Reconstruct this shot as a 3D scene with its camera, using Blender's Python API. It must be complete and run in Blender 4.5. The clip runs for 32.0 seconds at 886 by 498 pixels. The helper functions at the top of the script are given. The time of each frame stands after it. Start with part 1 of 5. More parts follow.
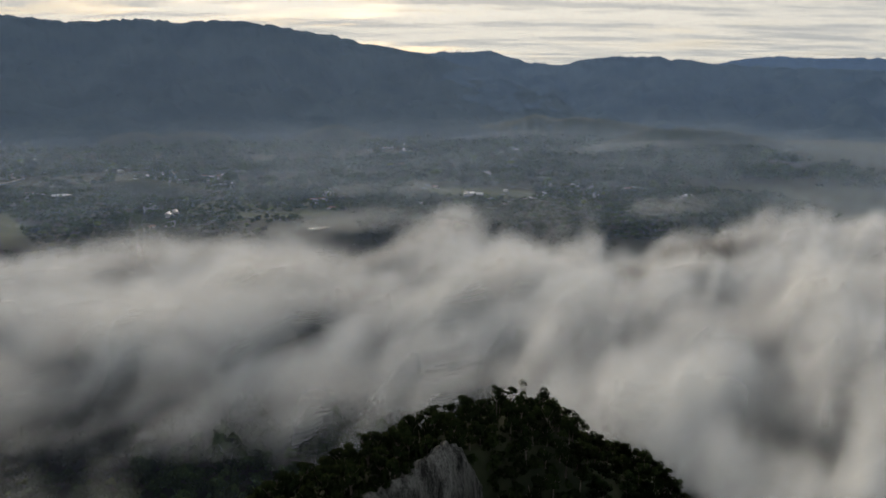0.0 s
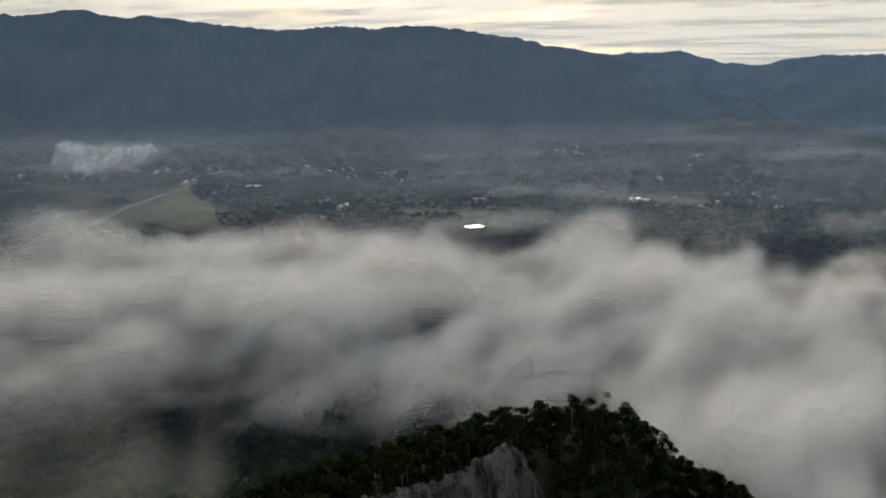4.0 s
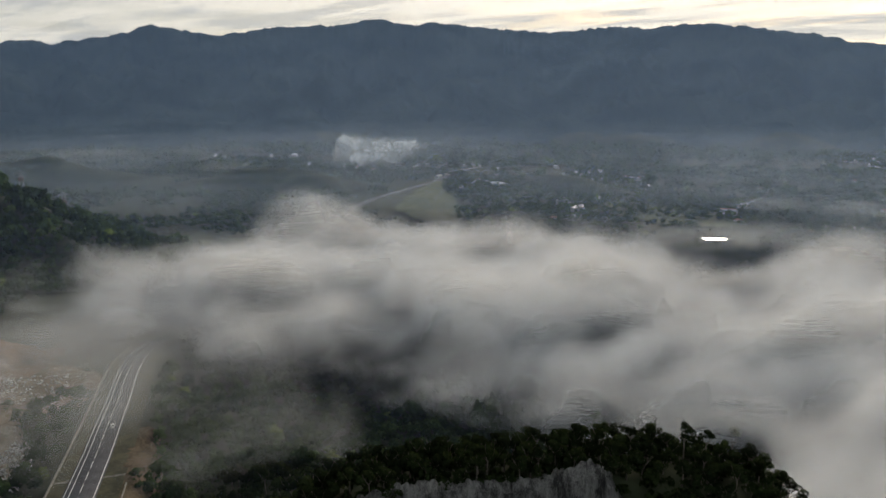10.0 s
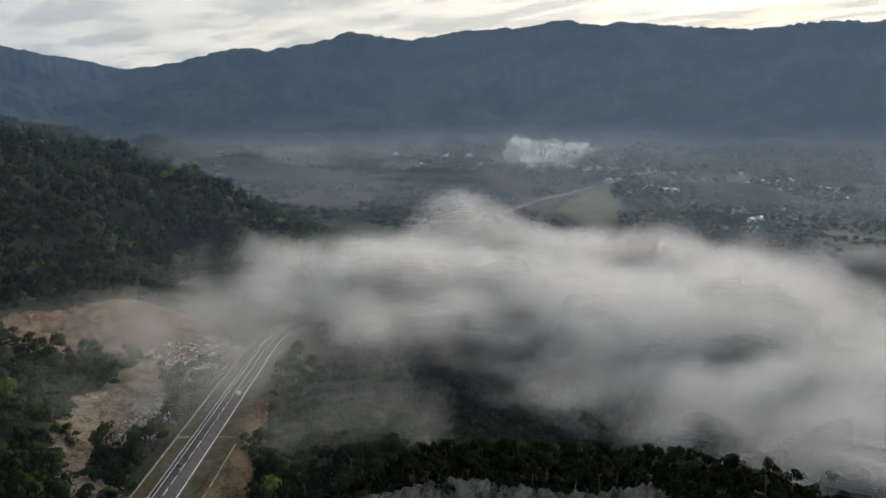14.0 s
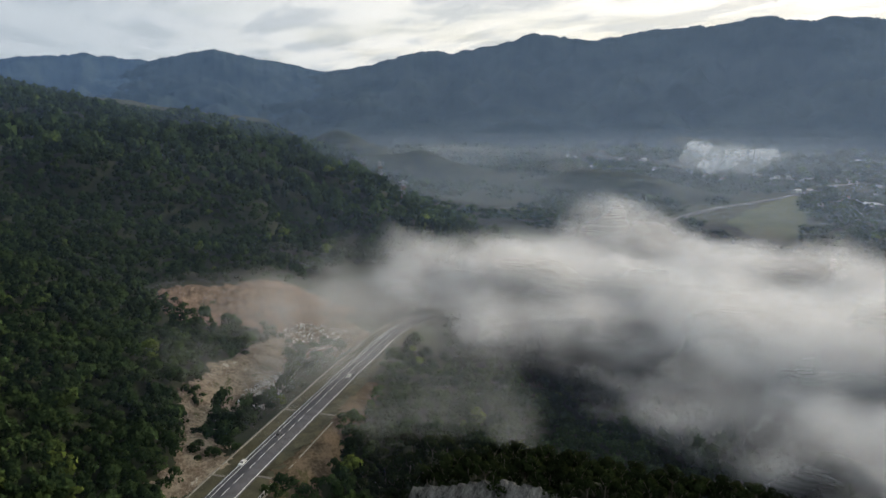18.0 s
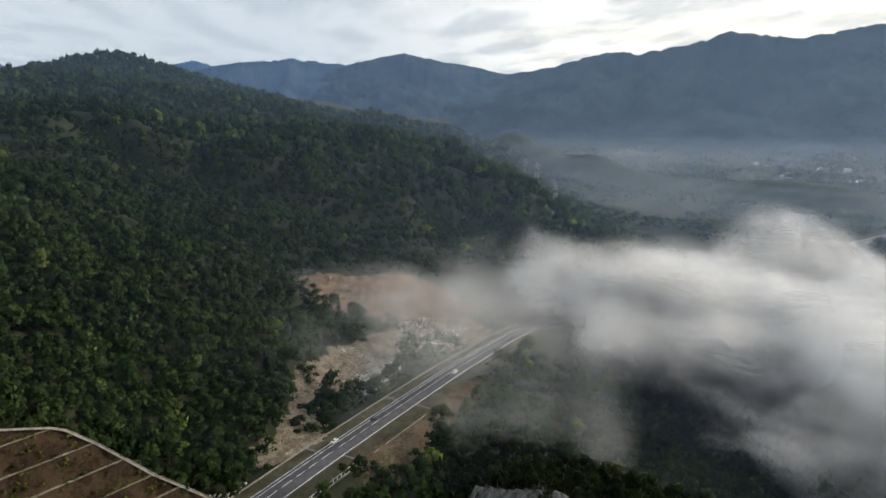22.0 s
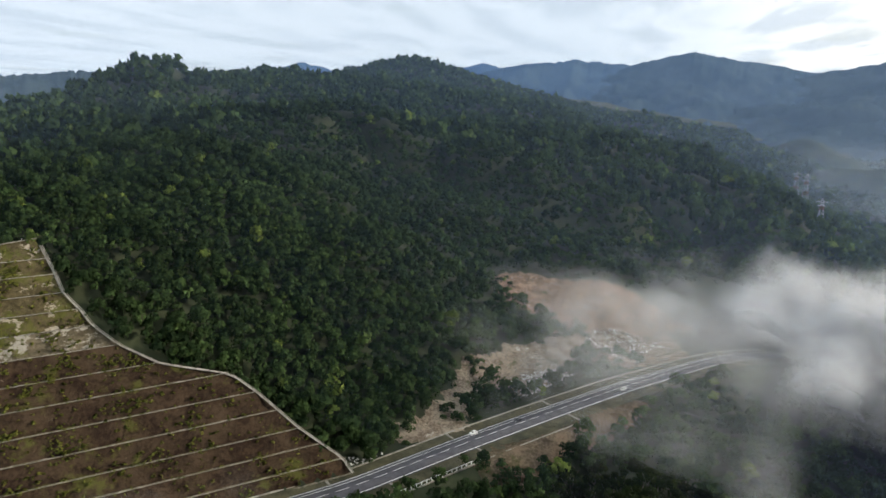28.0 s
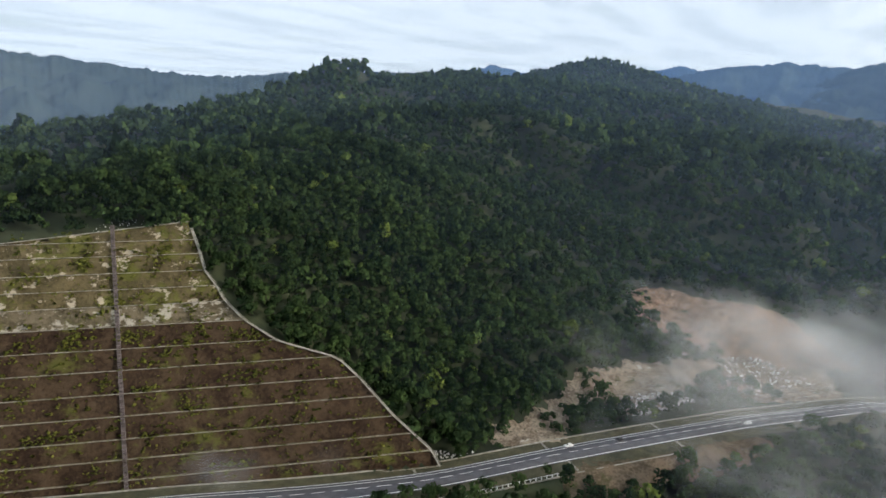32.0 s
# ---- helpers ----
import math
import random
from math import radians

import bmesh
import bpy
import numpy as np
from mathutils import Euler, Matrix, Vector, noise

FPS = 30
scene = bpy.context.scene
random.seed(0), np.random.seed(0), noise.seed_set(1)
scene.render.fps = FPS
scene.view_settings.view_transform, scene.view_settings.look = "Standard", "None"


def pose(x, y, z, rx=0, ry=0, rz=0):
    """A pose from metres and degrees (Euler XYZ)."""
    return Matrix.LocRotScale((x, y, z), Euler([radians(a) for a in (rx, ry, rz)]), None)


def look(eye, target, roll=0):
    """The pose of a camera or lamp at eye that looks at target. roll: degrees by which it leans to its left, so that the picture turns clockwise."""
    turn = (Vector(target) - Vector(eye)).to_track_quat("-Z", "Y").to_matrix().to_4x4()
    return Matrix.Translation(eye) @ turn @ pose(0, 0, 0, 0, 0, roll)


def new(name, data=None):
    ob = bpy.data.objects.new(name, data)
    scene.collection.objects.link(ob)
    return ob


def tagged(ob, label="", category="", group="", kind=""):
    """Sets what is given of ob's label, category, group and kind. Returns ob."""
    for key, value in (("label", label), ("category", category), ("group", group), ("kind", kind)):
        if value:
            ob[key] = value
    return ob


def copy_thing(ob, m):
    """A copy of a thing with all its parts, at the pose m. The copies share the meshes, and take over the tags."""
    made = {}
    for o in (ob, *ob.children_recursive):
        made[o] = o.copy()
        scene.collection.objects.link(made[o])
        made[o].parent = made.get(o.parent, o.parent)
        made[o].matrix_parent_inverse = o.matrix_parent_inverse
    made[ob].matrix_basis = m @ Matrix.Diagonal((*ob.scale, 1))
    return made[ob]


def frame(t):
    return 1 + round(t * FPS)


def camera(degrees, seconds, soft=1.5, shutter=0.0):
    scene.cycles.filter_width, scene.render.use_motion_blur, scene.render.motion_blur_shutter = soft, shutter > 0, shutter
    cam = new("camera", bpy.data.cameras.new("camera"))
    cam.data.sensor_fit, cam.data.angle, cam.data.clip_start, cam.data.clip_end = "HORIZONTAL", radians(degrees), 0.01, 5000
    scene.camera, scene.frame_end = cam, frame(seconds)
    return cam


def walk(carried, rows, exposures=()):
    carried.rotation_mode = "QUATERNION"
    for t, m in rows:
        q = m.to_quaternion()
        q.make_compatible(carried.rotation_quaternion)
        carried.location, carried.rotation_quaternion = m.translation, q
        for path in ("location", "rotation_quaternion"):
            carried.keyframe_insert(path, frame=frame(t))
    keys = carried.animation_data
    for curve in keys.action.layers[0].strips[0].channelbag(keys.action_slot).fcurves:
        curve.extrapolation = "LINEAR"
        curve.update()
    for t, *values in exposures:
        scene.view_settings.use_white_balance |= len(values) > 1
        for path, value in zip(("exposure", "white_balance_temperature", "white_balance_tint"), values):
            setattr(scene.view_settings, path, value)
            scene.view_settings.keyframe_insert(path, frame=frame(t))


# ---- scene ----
cam = camera(66.22, 32.0)
# seconds, place in metres, then tilt, lean and heading in degrees
ROWS = [
    (0, -0.98, -0.53, 229.47, 76.19, -0.17, 0.12),
    (1, 8.61, -0.20, 229.14, 76.22, -0.10, 4.05),
    (2, 18.19, 0.58, 228.95, 76.23, -0.06, 7.89),
    (3, 27.47, 2.09, 228.43, 76.30, -0.01, 11.62),
    (6, 54.50, 10.24, 227.00, 76.40, -0.04, 22.74),
    (7, 63.04, 13.97, 226.61, 76.45, -0.04, 26.39),
    (8, 71.33, 18.45, 226.08, 76.48, -0.08, 30.12),
    (9, 79.24, 23.18, 225.71, 76.50, -0.12, 33.92),
    (10, 86.98, 28.22, 225.55, 76.48, -0.09, 37.73),
    (11, 94.91, 33.75, 225.74, 76.49, 0.03, 41.56),
    (12, 102.36, 39.66, 225.89, 76.52, 0.12, 45.39),
    (13, 109.34, 45.89, 226.02, 76.56, 0.16, 49.26),
    (14, 115.66, 52.75, 225.93, 76.61, 0.16, 53.09),
    (17, 131.08, 75.95, 225.46, 76.72, 0.11, 64.38),
    (18, 135.16, 84.00, 225.37, 76.76, 0.10, 68.26),
    (19, 138.67, 92.52, 225.19, 76.83, 0.03, 72.14),
    (20, 141.95, 101.42, 225.31, 76.91, 0.06, 75.97),
    (21, 144.93, 110.43, 225.76, 76.93, 0.14, 79.79),
    (22, 147.13, 119.51, 225.78, 76.96, 0.07, 83.52),
    (23, 148.29, 128.70, 225.78, 76.99, 0.03, 87.33),
    (24, 148.65, 138.06, 225.64, 77.00, 0.03, 91.28),
    (25, 148.35, 147.25, 225.83, 77.02, 0.07, 95.25),
    (28, 146.44, 175.36, 227.57, 77.02, -0.01, 107.00),
    (29, 144.91, 184.09, 228.02, 77.08, -0.19, 110.99),
    (30, 142.65, 192.75, 228.57, 77.10, -0.43, 114.93),
    (31, 139.86, 201.08, 229.36, 77.10, -0.56, 118.84),
    (32, 136.69, 209.51, 230.22, 77.09, -0.72, 122.79),
]
# seconds, stops, kelvin, tint
EXPOSURES = [(0, -0.5, 6750, 10), (6, -0.46, 6750, 10), (13, -0.18, 6650, 10), (19, 0.13, 6550, 10), (25, 0.45, 6450, 10), (32, 0.58, 6200, 10)]
walk(cam, [(r[0], pose(*r[1:])) for r in ROWS], EXPOSURES)
#END CAM
# ---------------------------------------------------------------- light
world = bpy.data.worlds.new("sky")
scene.world = world
world.use_nodes = True
SUN_AZ, SUN_EL = radians(15.0), radians(16.0)      # heading to the left of +y, height


def build_sky():
    nt = world.node_tree
    nt.nodes.clear()
    out = nt.nodes.new("ShaderNodeOutputWorld")
    bg = nt.nodes.new("ShaderNodeBackground")
    sky = nt.nodes.new("ShaderNodeTexSky")
    sky.sky_type = "NISHITA"
    sky.sun_disc = False
    sky.sun_elevation, sky.sun_rotation = SUN_EL, -SUN_AZ
    sky.air_density, sky.dust_density, sky.ozone_density = 1.0, 2.0, 1.2
    co = nt.nodes.new("ShaderNodeTexCoord")
    sep = nt.nodes.new("ShaderNodeSeparateXYZ")
    nt.links.new(co.outputs["Generated"], sep.inputs[0])
    # cloud sheet: the view direction laid onto a plane overhead
    zz = math_node(nt, "ADD", math_node(nt, "MAXIMUM", sep.outputs[2], 0.0), 0.06)
    u = math_node(nt, "DIVIDE", sep.outputs[0], zz)
    v = math_node(nt, "DIVIDE", sep.outputs[1], zz)
    comb = nt.nodes.new("ShaderNodeCombineXYZ")
    nt.links.new(u, comb.inputs[0])
    nt.links.new(v, comb.inputs[1])
    n1 = noise_node(nt, comb.outputs[0], 0.55, 6, 0.62, (1.0, 1.6, 1.0))
    n2 = noise_node(nt, comb.outputs[0], 0.16, 3, 0.5, (1.0, 1.0, 1.0), 7.0)
    cover = map_node(nt, math_node(nt, "ADD", n1, math_node(nt, "MULTIPLY", n2, 0.5)), 0.45, 0.8, 0.5, 1.0)
    dark = map_node(nt, noise_node(nt, comb.outputs[0], 1.1, 5, 0.6, (0.5, 1.5, 1.0), 3.0), 0.45, 0.62, 0.0, 0.7)
    # glow of the veiled sun
    sd = Vector((-math.sin(SUN_AZ) * math.cos(SUN_EL), math.cos(SUN_AZ) * math.cos(SUN_EL), math.sin(SUN_EL)))
    dot = nt.nodes.new("ShaderNodeVectorMath")
    dot.operation = "DOT_PRODUCT"
    dot.inputs[1].default_value = sd
    nrm = nt.nodes.new("ShaderNodeVectorMath")
    nrm.operation = "NORMALIZE"
    nt.links.new(co.outputs["Generated"], nrm.inputs[0])
    nt.links.new(nrm.outputs[0], dot.inputs[0])
    near_sun = map_node(nt, dot.outputs["Value"], 0.1, 1.0, 0.0, 1.0, False)
    glow = math_node(nt, "POWER", near_sun, 1.7)
    lit = mix_node(nt, glow, SKY_CLOUD, SKY_GLOW)
    low = math_node(nt, "MULTIPLY", map_node(nt, sep.outputs[2], 0.02, 0.2, 0.85, 0.0), map_node(nt, dot.outputs["Value"], 0.2, 0.8, 0.0, 1.0))
    lit = mix_node(nt, low, lit, SKY_CREAM)
    under = mix_node(nt, glow, SKY_UNDER, SKY_UNDERGLOW)
    cloud = mix_node(nt, dark, lit, under)
    mixed = mix_node(nt, cover, sky.outputs[0], cloud)
    nt.links.new(mixed, bg.inputs[0])
    bg.inputs[1].default_value = SKY_STRENGTH
    nt.links.new(bg.outputs[0], out.inputs[0])


SKY_STRENGTH = 0.11
SKY_CLOUD, SKY_GLOW = (5.25, 5.85, 6.35, 1), (15.0, 14.0, 12.2, 1)
SKY_CREAM = (10.4, 9.9, 8.7, 1)
SKY_UNDER, SKY_UNDERGLOW = (4.1, 4.7, 5.3, 1), (6.2, 6.2, 6.0, 1)


def math_node(nt, op, a, b=None, clamp=False):
    n = nt.nodes.new("ShaderNodeMath")
    n.operation, n.use_clamp = op, clamp
    for i, v in enumerate((a, b)):
        if v is None:
            continue
        if isinstance(v, (int, float)):
            n.inputs[i].default_value = v
        else:
            nt.links.new(v, n.inputs[i])
    return n.outputs[0]


def map_node(nt, value, a, b, c, d, smooth=True):
    n = nt.nodes.new("ShaderNodeMapRange")
    n.interpolation_type = "SMOOTHSTEP" if smooth else "LINEAR"
    nt.links.new(value, n.inputs[0])
    for i, v in enumerate((a, b, c, d)):
        n.inputs[i + 1].default_value = v
    return n.outputs[0]


def noise_node(nt, vec, scale, detail=4, rough=0.55, stretch=None, shift=0.0, turn=0.0, drawn=None, swirl=0.0):
    if drawn:
        mp = nt.nodes.new("ShaderNodeMapping")
        mp.vector_type = "TEXTURE"
        mp.inputs["Location"].default_value = (shift * 100, shift * 170, 0)
        mp.inputs["Rotation"].default_value = (0, 0, turn)
        mp.inputs["Scale"].default_value = drawn
        nt.links.new(vec, mp.inputs[0])
        vec = mp.outputs[0]
    elif stretch or shift or turn:
        mp = nt.nodes.new("ShaderNodeMapping")
        mp.inputs["Location"].default_value = (shift, shift * 1.7, shift * 0.6)
        mp.inputs["Rotation"].default_value = (0, 0, turn)
        mp.inputs["Scale"].default_value = stretch or (1, 1, 1)
        nt.links.new(vec, mp.inputs[0])
        vec = mp.outputs[0]
    n = nt.nodes.new("ShaderNodeTexNoise")
    n.inputs["Scale"].default_value, n.inputs["Detail"].default_value, n.inputs["Roughness"].default_value = scale, detail, rough
    n.inputs["Distortion"].default_value = swirl
    nt.links.new(vec, n.inputs["Vector"])
    return n.outputs[0]


def mix_node(nt, fac, a, b, blend="MIX"):
    n = nt.nodes.new("ShaderNodeMix")
    n.data_type, n.blend_type = "RGBA", blend
    for sock, v in ((n.inputs[0], fac), (n.inputs[6], a), (n.inputs[7], b)):
        if isinstance(v, (int, float)):
            sock.default_value = v
        elif isinstance(v, tuple):
            sock.default_value = v if len(v) == 4 else (*v, 1)
        else:
            nt.links.new(v, sock)
    return n.outputs[2]


build_sky()
sun_data = bpy.data.lights.new("sun", "SUN")
sun_data.energy, sun_data.angle, sun_data.color = 3.0, radians(9), (1.0, 0.87, 0.7)
sun = new("sun", sun_data)
sun.matrix_world = look((0, 0, 900), (0 + math.sin(SUN_AZ) * math.cos(SUN_EL), -math.cos(SUN_AZ) * math.cos(SUN_EL), 900 - math.sin(SUN_EL)))
scene.cycles.transparent_max_bounces = 64


# ---------------------------------------------------------------- materials
def material(name):
    m = bpy.data.materials.new(name)
    m.use_nodes = True
    nt = m.node_tree
    nt.nodes.clear()
    out = nt.nodes.new("ShaderNodeOutputMaterial")
    return m, nt, out


def plain(name, dark, light, scale=1.0, rough=0.85, metal=0.0, bump=0.0, detail=5, stretch=None):
    """A surface whose colour wanders between two tones at a coarse and a fine scale."""
    m, nt, out = material(name)
    pos = nt.nodes.new("ShaderNodeTexCoord").outputs["Object"]
    a = noise_node(nt, pos, scale, detail, 0.6, stretch)
    b = noise_node(nt, pos, scale * 9, 3, 0.6, stretch, 5.0)
    f = map_node(nt, math_node(nt, "ADD", math_node(nt, "MULTIPLY", a, 0.65), math_node(nt, "MULTIPLY", b, 0.35)), 0.36, 0.64, 0, 1)
    col = mix_node(nt, f, dark, light)
    bs = nt.nodes.new("ShaderNodeBsdfPrincipled")
    nt.links.new(col, bs.inputs["Base Color"])
    bs.inputs["Roughness"].default_value, bs.inputs["Metallic"].default_value = rough, metal
    bs.inputs["Specular IOR Level"].default_value = 0.25
    if bump:
        bp = nt.nodes.new("ShaderNodeBump")
        bp.inputs["Distance"].default_value = bump
        nt.links.new(b, bp.inputs["Height"])
        nt.links.new(bp.outputs[0], bs.inputs["Normal"])
    nt.links.new(bs.outputs[0], out.inputs[0])
    return m


def leaf_material(name, deep, mid, bright, bulge=True):
    """Foliage: a tone for each tree and a finer one for each clump of leaves; clumps turn with the swell of their bough."""
    m, nt, out = material(name)
    at = nt.nodes.new("ShaderNodeAttribute")
    at.attribute_name = "tint"
    geo = nt.nodes.new("ShaderNodeNewGeometry")
    c1 = mix_node(nt, map_node(nt, at.outputs["Fac"], 0.0, 0.75, 0, 1, False), deep, mid)
    c2 = mix_node(nt, map_node(nt, at.outputs["Fac"], 0.8, 1.0, 0, 1, False), c1, bright)
    c3 = mix_node(nt, map_node(nt, geo.outputs["Random Per Island"], 0, 1, 0.0, 0.6, False), c2, (0.42, 0.44, 0.4, 1), "MULTIPLY")
    df = nt.nodes.new("ShaderNodeBsdfDiffuse")
    tr = nt.nodes.new("ShaderNodeBsdfTranslucent")
    mx = nt.nodes.new("ShaderNodeMixShader")
    mx.inputs[0].default_value = 0.12
    for s in (df, tr):
        nt.links.new(c3, s.inputs[0])
    if bulge:
        vec = nt.nodes.new("ShaderNodeAttribute")
        vec.attribute_name = "bulge"
        turn = nt.nodes.new("ShaderNodeVectorTransform")
        turn.vector_type, turn.convert_from, turn.convert_to = "NORMAL", "OBJECT", "WORLD"
        nt.links.new(vec.outputs["Vector"], turn.inputs[0])
        nt.links.new(turn.outputs[0], df.inputs["Normal"])
    nt.links.new(df.outputs[0], mx.inputs[1])
    nt.links.new(tr.outputs[0], mx.inputs[2])
    nt.links.new(mx.outputs[0], out.inputs[0])
    return m


def vapour_shader(m, nt, out, alpha, colour, through_share=0.5, swell=None):
    """White droplets that pass light on both ways, as thick as alpha; swell: the relief of their billows."""
    df = nt.nodes.new("ShaderNodeBsdfDiffuse")
    tl = nt.nodes.new("ShaderNodeBsdfTranslucent")
    tr = nt.nodes.new("ShaderNodeBsdfTransparent")
    df.inputs[0].default_value = tl.inputs[0].default_value = colour
    if swell:
        bp = nt.nodes.new("ShaderNodeBump")
        bp.inputs["Distance"].default_value = swell[1]
        nt.links.new(swell[0], bp.inputs["Height"])
        nt.links.new(bp.outputs[0], df.inputs["Normal"])
    both = nt.nodes.new("ShaderNodeMixShader")
    both.inputs[0].default_value = through_share
    nt.links.new(df.outputs[0], both.inputs[1])
    nt.links.new(tl.outputs[0], both.inputs[2])
    mx = nt.nodes.new("ShaderNodeMixShader")
    nt.links.new(alpha, mx.inputs[0])
    nt.links.new(tr.outputs[0], mx.inputs[1])
    nt.links.new(both.outputs[0], mx.inputs[2])
    nt.links.new(mx.outputs[0], out.inputs[0])
    return m


def vapour_material(name, swing, soft, most, scale, colour=(0.86, 0.86, 0.85, 1), drawn=(2.1, 1.0, 2.2), swell=0.0, fine=0.32):
    """One slice through a drifting cloud: its depth inside the bank, swung by wind-drawn noise, sets how thick it stands."""
    m, nt, out = material(name)
    at = nt.nodes.new("ShaderNodeAttribute")
    at.attribute_name = "thickness"
    pos = nt.nodes.new("ShaderNodeTexCoord").outputs["Object"]
    big = noise_node(nt, pos, scale, 3, 0.45, None, 1.3, 1.0, drawn, 0.5)
    small = noise_node(nt, pos, scale * 3.6, 3, 0.5, None, 4.3, 0.85, (drawn[0], drawn[1], drawn[2] * 1.7), 0.6)
    mixed = math_node(nt, "ADD", math_node(nt, "MULTIPLY", big, 1.0 - fine), math_node(nt, "MULTIPLY", small, fine))
    push = math_node(nt, "ADD", at.outputs["Fac"], math_node(nt, "MULTIPLY", math_node(nt, "SUBTRACT", mixed, 0.5), 2 * swing))
    return vapour_shader(m, nt, out, map_node(nt, push, 0.0, soft, 0.0, most), colour, 0.3 if swell else 0.5, (mixed, swell) if swell else None)


def mountain_material(air):
    """Far wooded slopes, a backdrop; kilometres of blue air painted on as glow."""
    m, nt, out = material("far_forest")
    pos = nt.nodes.new("ShaderNodeTexCoord").outputs["Object"]
    sep = nt.nodes.new("ShaderNodeSeparateXYZ")
    nt.links.new(pos, sep.inputs[0])
    n = noise_node(nt, pos, 0.0032, 6, 0.6, (1, 1, 0.5))
    col = mix_node(nt, map_node(nt, n, 0.32, 0.68, 0, 1), (0.018, 0.03, 0.031, 1), (0.037, 0.052, 0.049, 1))
    df = nt.nodes.new("ShaderNodeBsdfDiffuse")
    nt.links.new(col, df.inputs[0])
    # haze put in as blue emission, stronger with distance from the valley's near end
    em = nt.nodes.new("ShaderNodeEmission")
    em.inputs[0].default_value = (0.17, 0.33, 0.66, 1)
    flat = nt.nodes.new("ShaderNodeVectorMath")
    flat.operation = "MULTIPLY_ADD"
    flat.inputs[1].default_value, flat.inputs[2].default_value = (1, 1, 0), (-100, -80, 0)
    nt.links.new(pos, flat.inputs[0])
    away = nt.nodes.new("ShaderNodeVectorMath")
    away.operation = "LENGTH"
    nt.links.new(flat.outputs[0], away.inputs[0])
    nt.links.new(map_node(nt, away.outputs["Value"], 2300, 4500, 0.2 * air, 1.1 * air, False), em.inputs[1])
    add = nt.nodes.new("ShaderNodeAddShader")
    nt.links.new(df.outputs[0], add.inputs[0])
    nt.links.new(em.outputs[0], add.inputs[1])
    nt.links.new(add.outputs[0], out.inputs[0])
    return m


HAZE_GLOW = 0.064
M_GROUND = plain("forest_floor", (0.014, 0.02, 0.01, 1), (0.034, 0.042, 0.02, 1), 0.012, 0.95, 0, 0.0)
M_LEAF = leaf_material("broad_leaves", (0.018, 0.034, 0.017, 1), (0.059, 0.096, 0.032, 1), (0.13, 0.175, 0.04, 1))
# the same leaves in darker tones: the hill's backlit shade put into the colour
M_LEAF_BACKLIT = leaf_material("backlit_broad_leaves", (0.014, 0.021, 0.01, 1), (0.034, 0.05, 0.018, 1), (0.06, 0.085, 0.024, 1))
M_BARK = plain("bark", (0.06, 0.05, 0.04, 1), (0.16, 0.14, 0.12, 1), 0.8)
M_ASPHALT = plain("asphalt", (0.05, 0.05, 0.058, 1), (0.075, 0.075, 0.085, 1), 0.3)
M_LINE = plain("road_paint", (0.62, 0.62, 0.6, 1), (0.8, 0.8, 0.78, 1), 0.7)
M_CONCRETE = plain("concrete", (0.13, 0.12, 0.1, 1), (0.28, 0.26, 0.225, 1), 0.5)
M_VERGE = plain("dry_verge", (0.028, 0.03, 0.015, 1), (0.07, 0.062, 0.034, 1), 0.15)


def slope_material(name, dark, light, green, pale, much_green, much_pale):
    """Cut earth with patches of grass and of bare pale ground."""
    m, nt, out = material(name)
    pos = nt.nodes.new("ShaderNodeTexCoord").outputs["Object"]
    fine = noise_node(nt, pos, 0.7, 5, 0.65)
    coarse = noise_node(nt, pos, 0.1, 4, 0.6, None, 3.0)
    col = mix_node(nt, map_node(nt, math_node(nt, "ADD", math_node(nt, "MULTIPLY", fine, 0.5), math_node(nt, "MULTIPLY", coarse, 0.5)), 0.38, 0.62, 0, 1), dark, light)
    g = noise_node(nt, pos, 0.055, 6, 0.7, (1, 1, 1.3), 7.0)
    col = mix_node(nt, map_node(nt, g, 0.62 - much_green, 0.72 - much_green, 0, 0.85), col, green)
    b = noise_node(nt, pos, 0.11, 7, 0.72, (1, 1, 1.6), 12.0)
    col = mix_node(nt, map_node(nt, b, 0.66 - much_pale, 0.72 - much_pale, 0, 0.9), col, pale)
    df = nt.nodes.new("ShaderNodeBsdfDiffuse")
    bp = nt.nodes.new("ShaderNodeBump")
    bp.inputs["Distance"].default_value = 0.5
    nt.links.new(fine, bp.inputs["Height"])
    nt.links.new(bp.outputs[0], df.inputs["Normal"])
    nt.links.new(col, df.inputs[0])
    nt.links.new(df.outputs[0], out.inputs[0])
    return m


M_SLOPE_HIGH = slope_material("grassed_slope", (0.05, 0.042, 0.022, 1), (0.105, 0.085, 0.045, 1), (0.085, 0.09, 0.022, 1), (0.33, 0.29, 0.23, 1), 0.14, 0.1)
M_SLOPE_LOW = slope_material("bare_brown_slope", (0.024, 0.015, 0.011, 1), (0.06, 0.042, 0.027, 1), (0.075, 0.078, 0.022, 1), (0.2, 0.16, 0.12, 1), 0.07, 0.0)
M_SOIL = slope_material("bare_soil", (0.09, 0.072, 0.052, 1), (0.24, 0.2, 0.155, 1), (0.045, 0.055, 0.022, 1), (0.34, 0.31, 0.27, 1), 0.05, 0.06)
M_ORANGE = slope_material("orange_clay", (0.085, 0.06, 0.043, 1), (0.22, 0.16, 0.115, 1), (0.04, 0.05, 0.02, 1), (0.32, 0.24, 0.17, 1), 0.03, 0.05)
M_DRY = slope_material("dry_brown_earth", (0.06, 0.047, 0.03, 1), (0.13, 0.1, 0.07, 1), (0.045, 0.05, 0.02, 1), (0.2, 0.16, 0.12, 1), 0.09, 0.03)
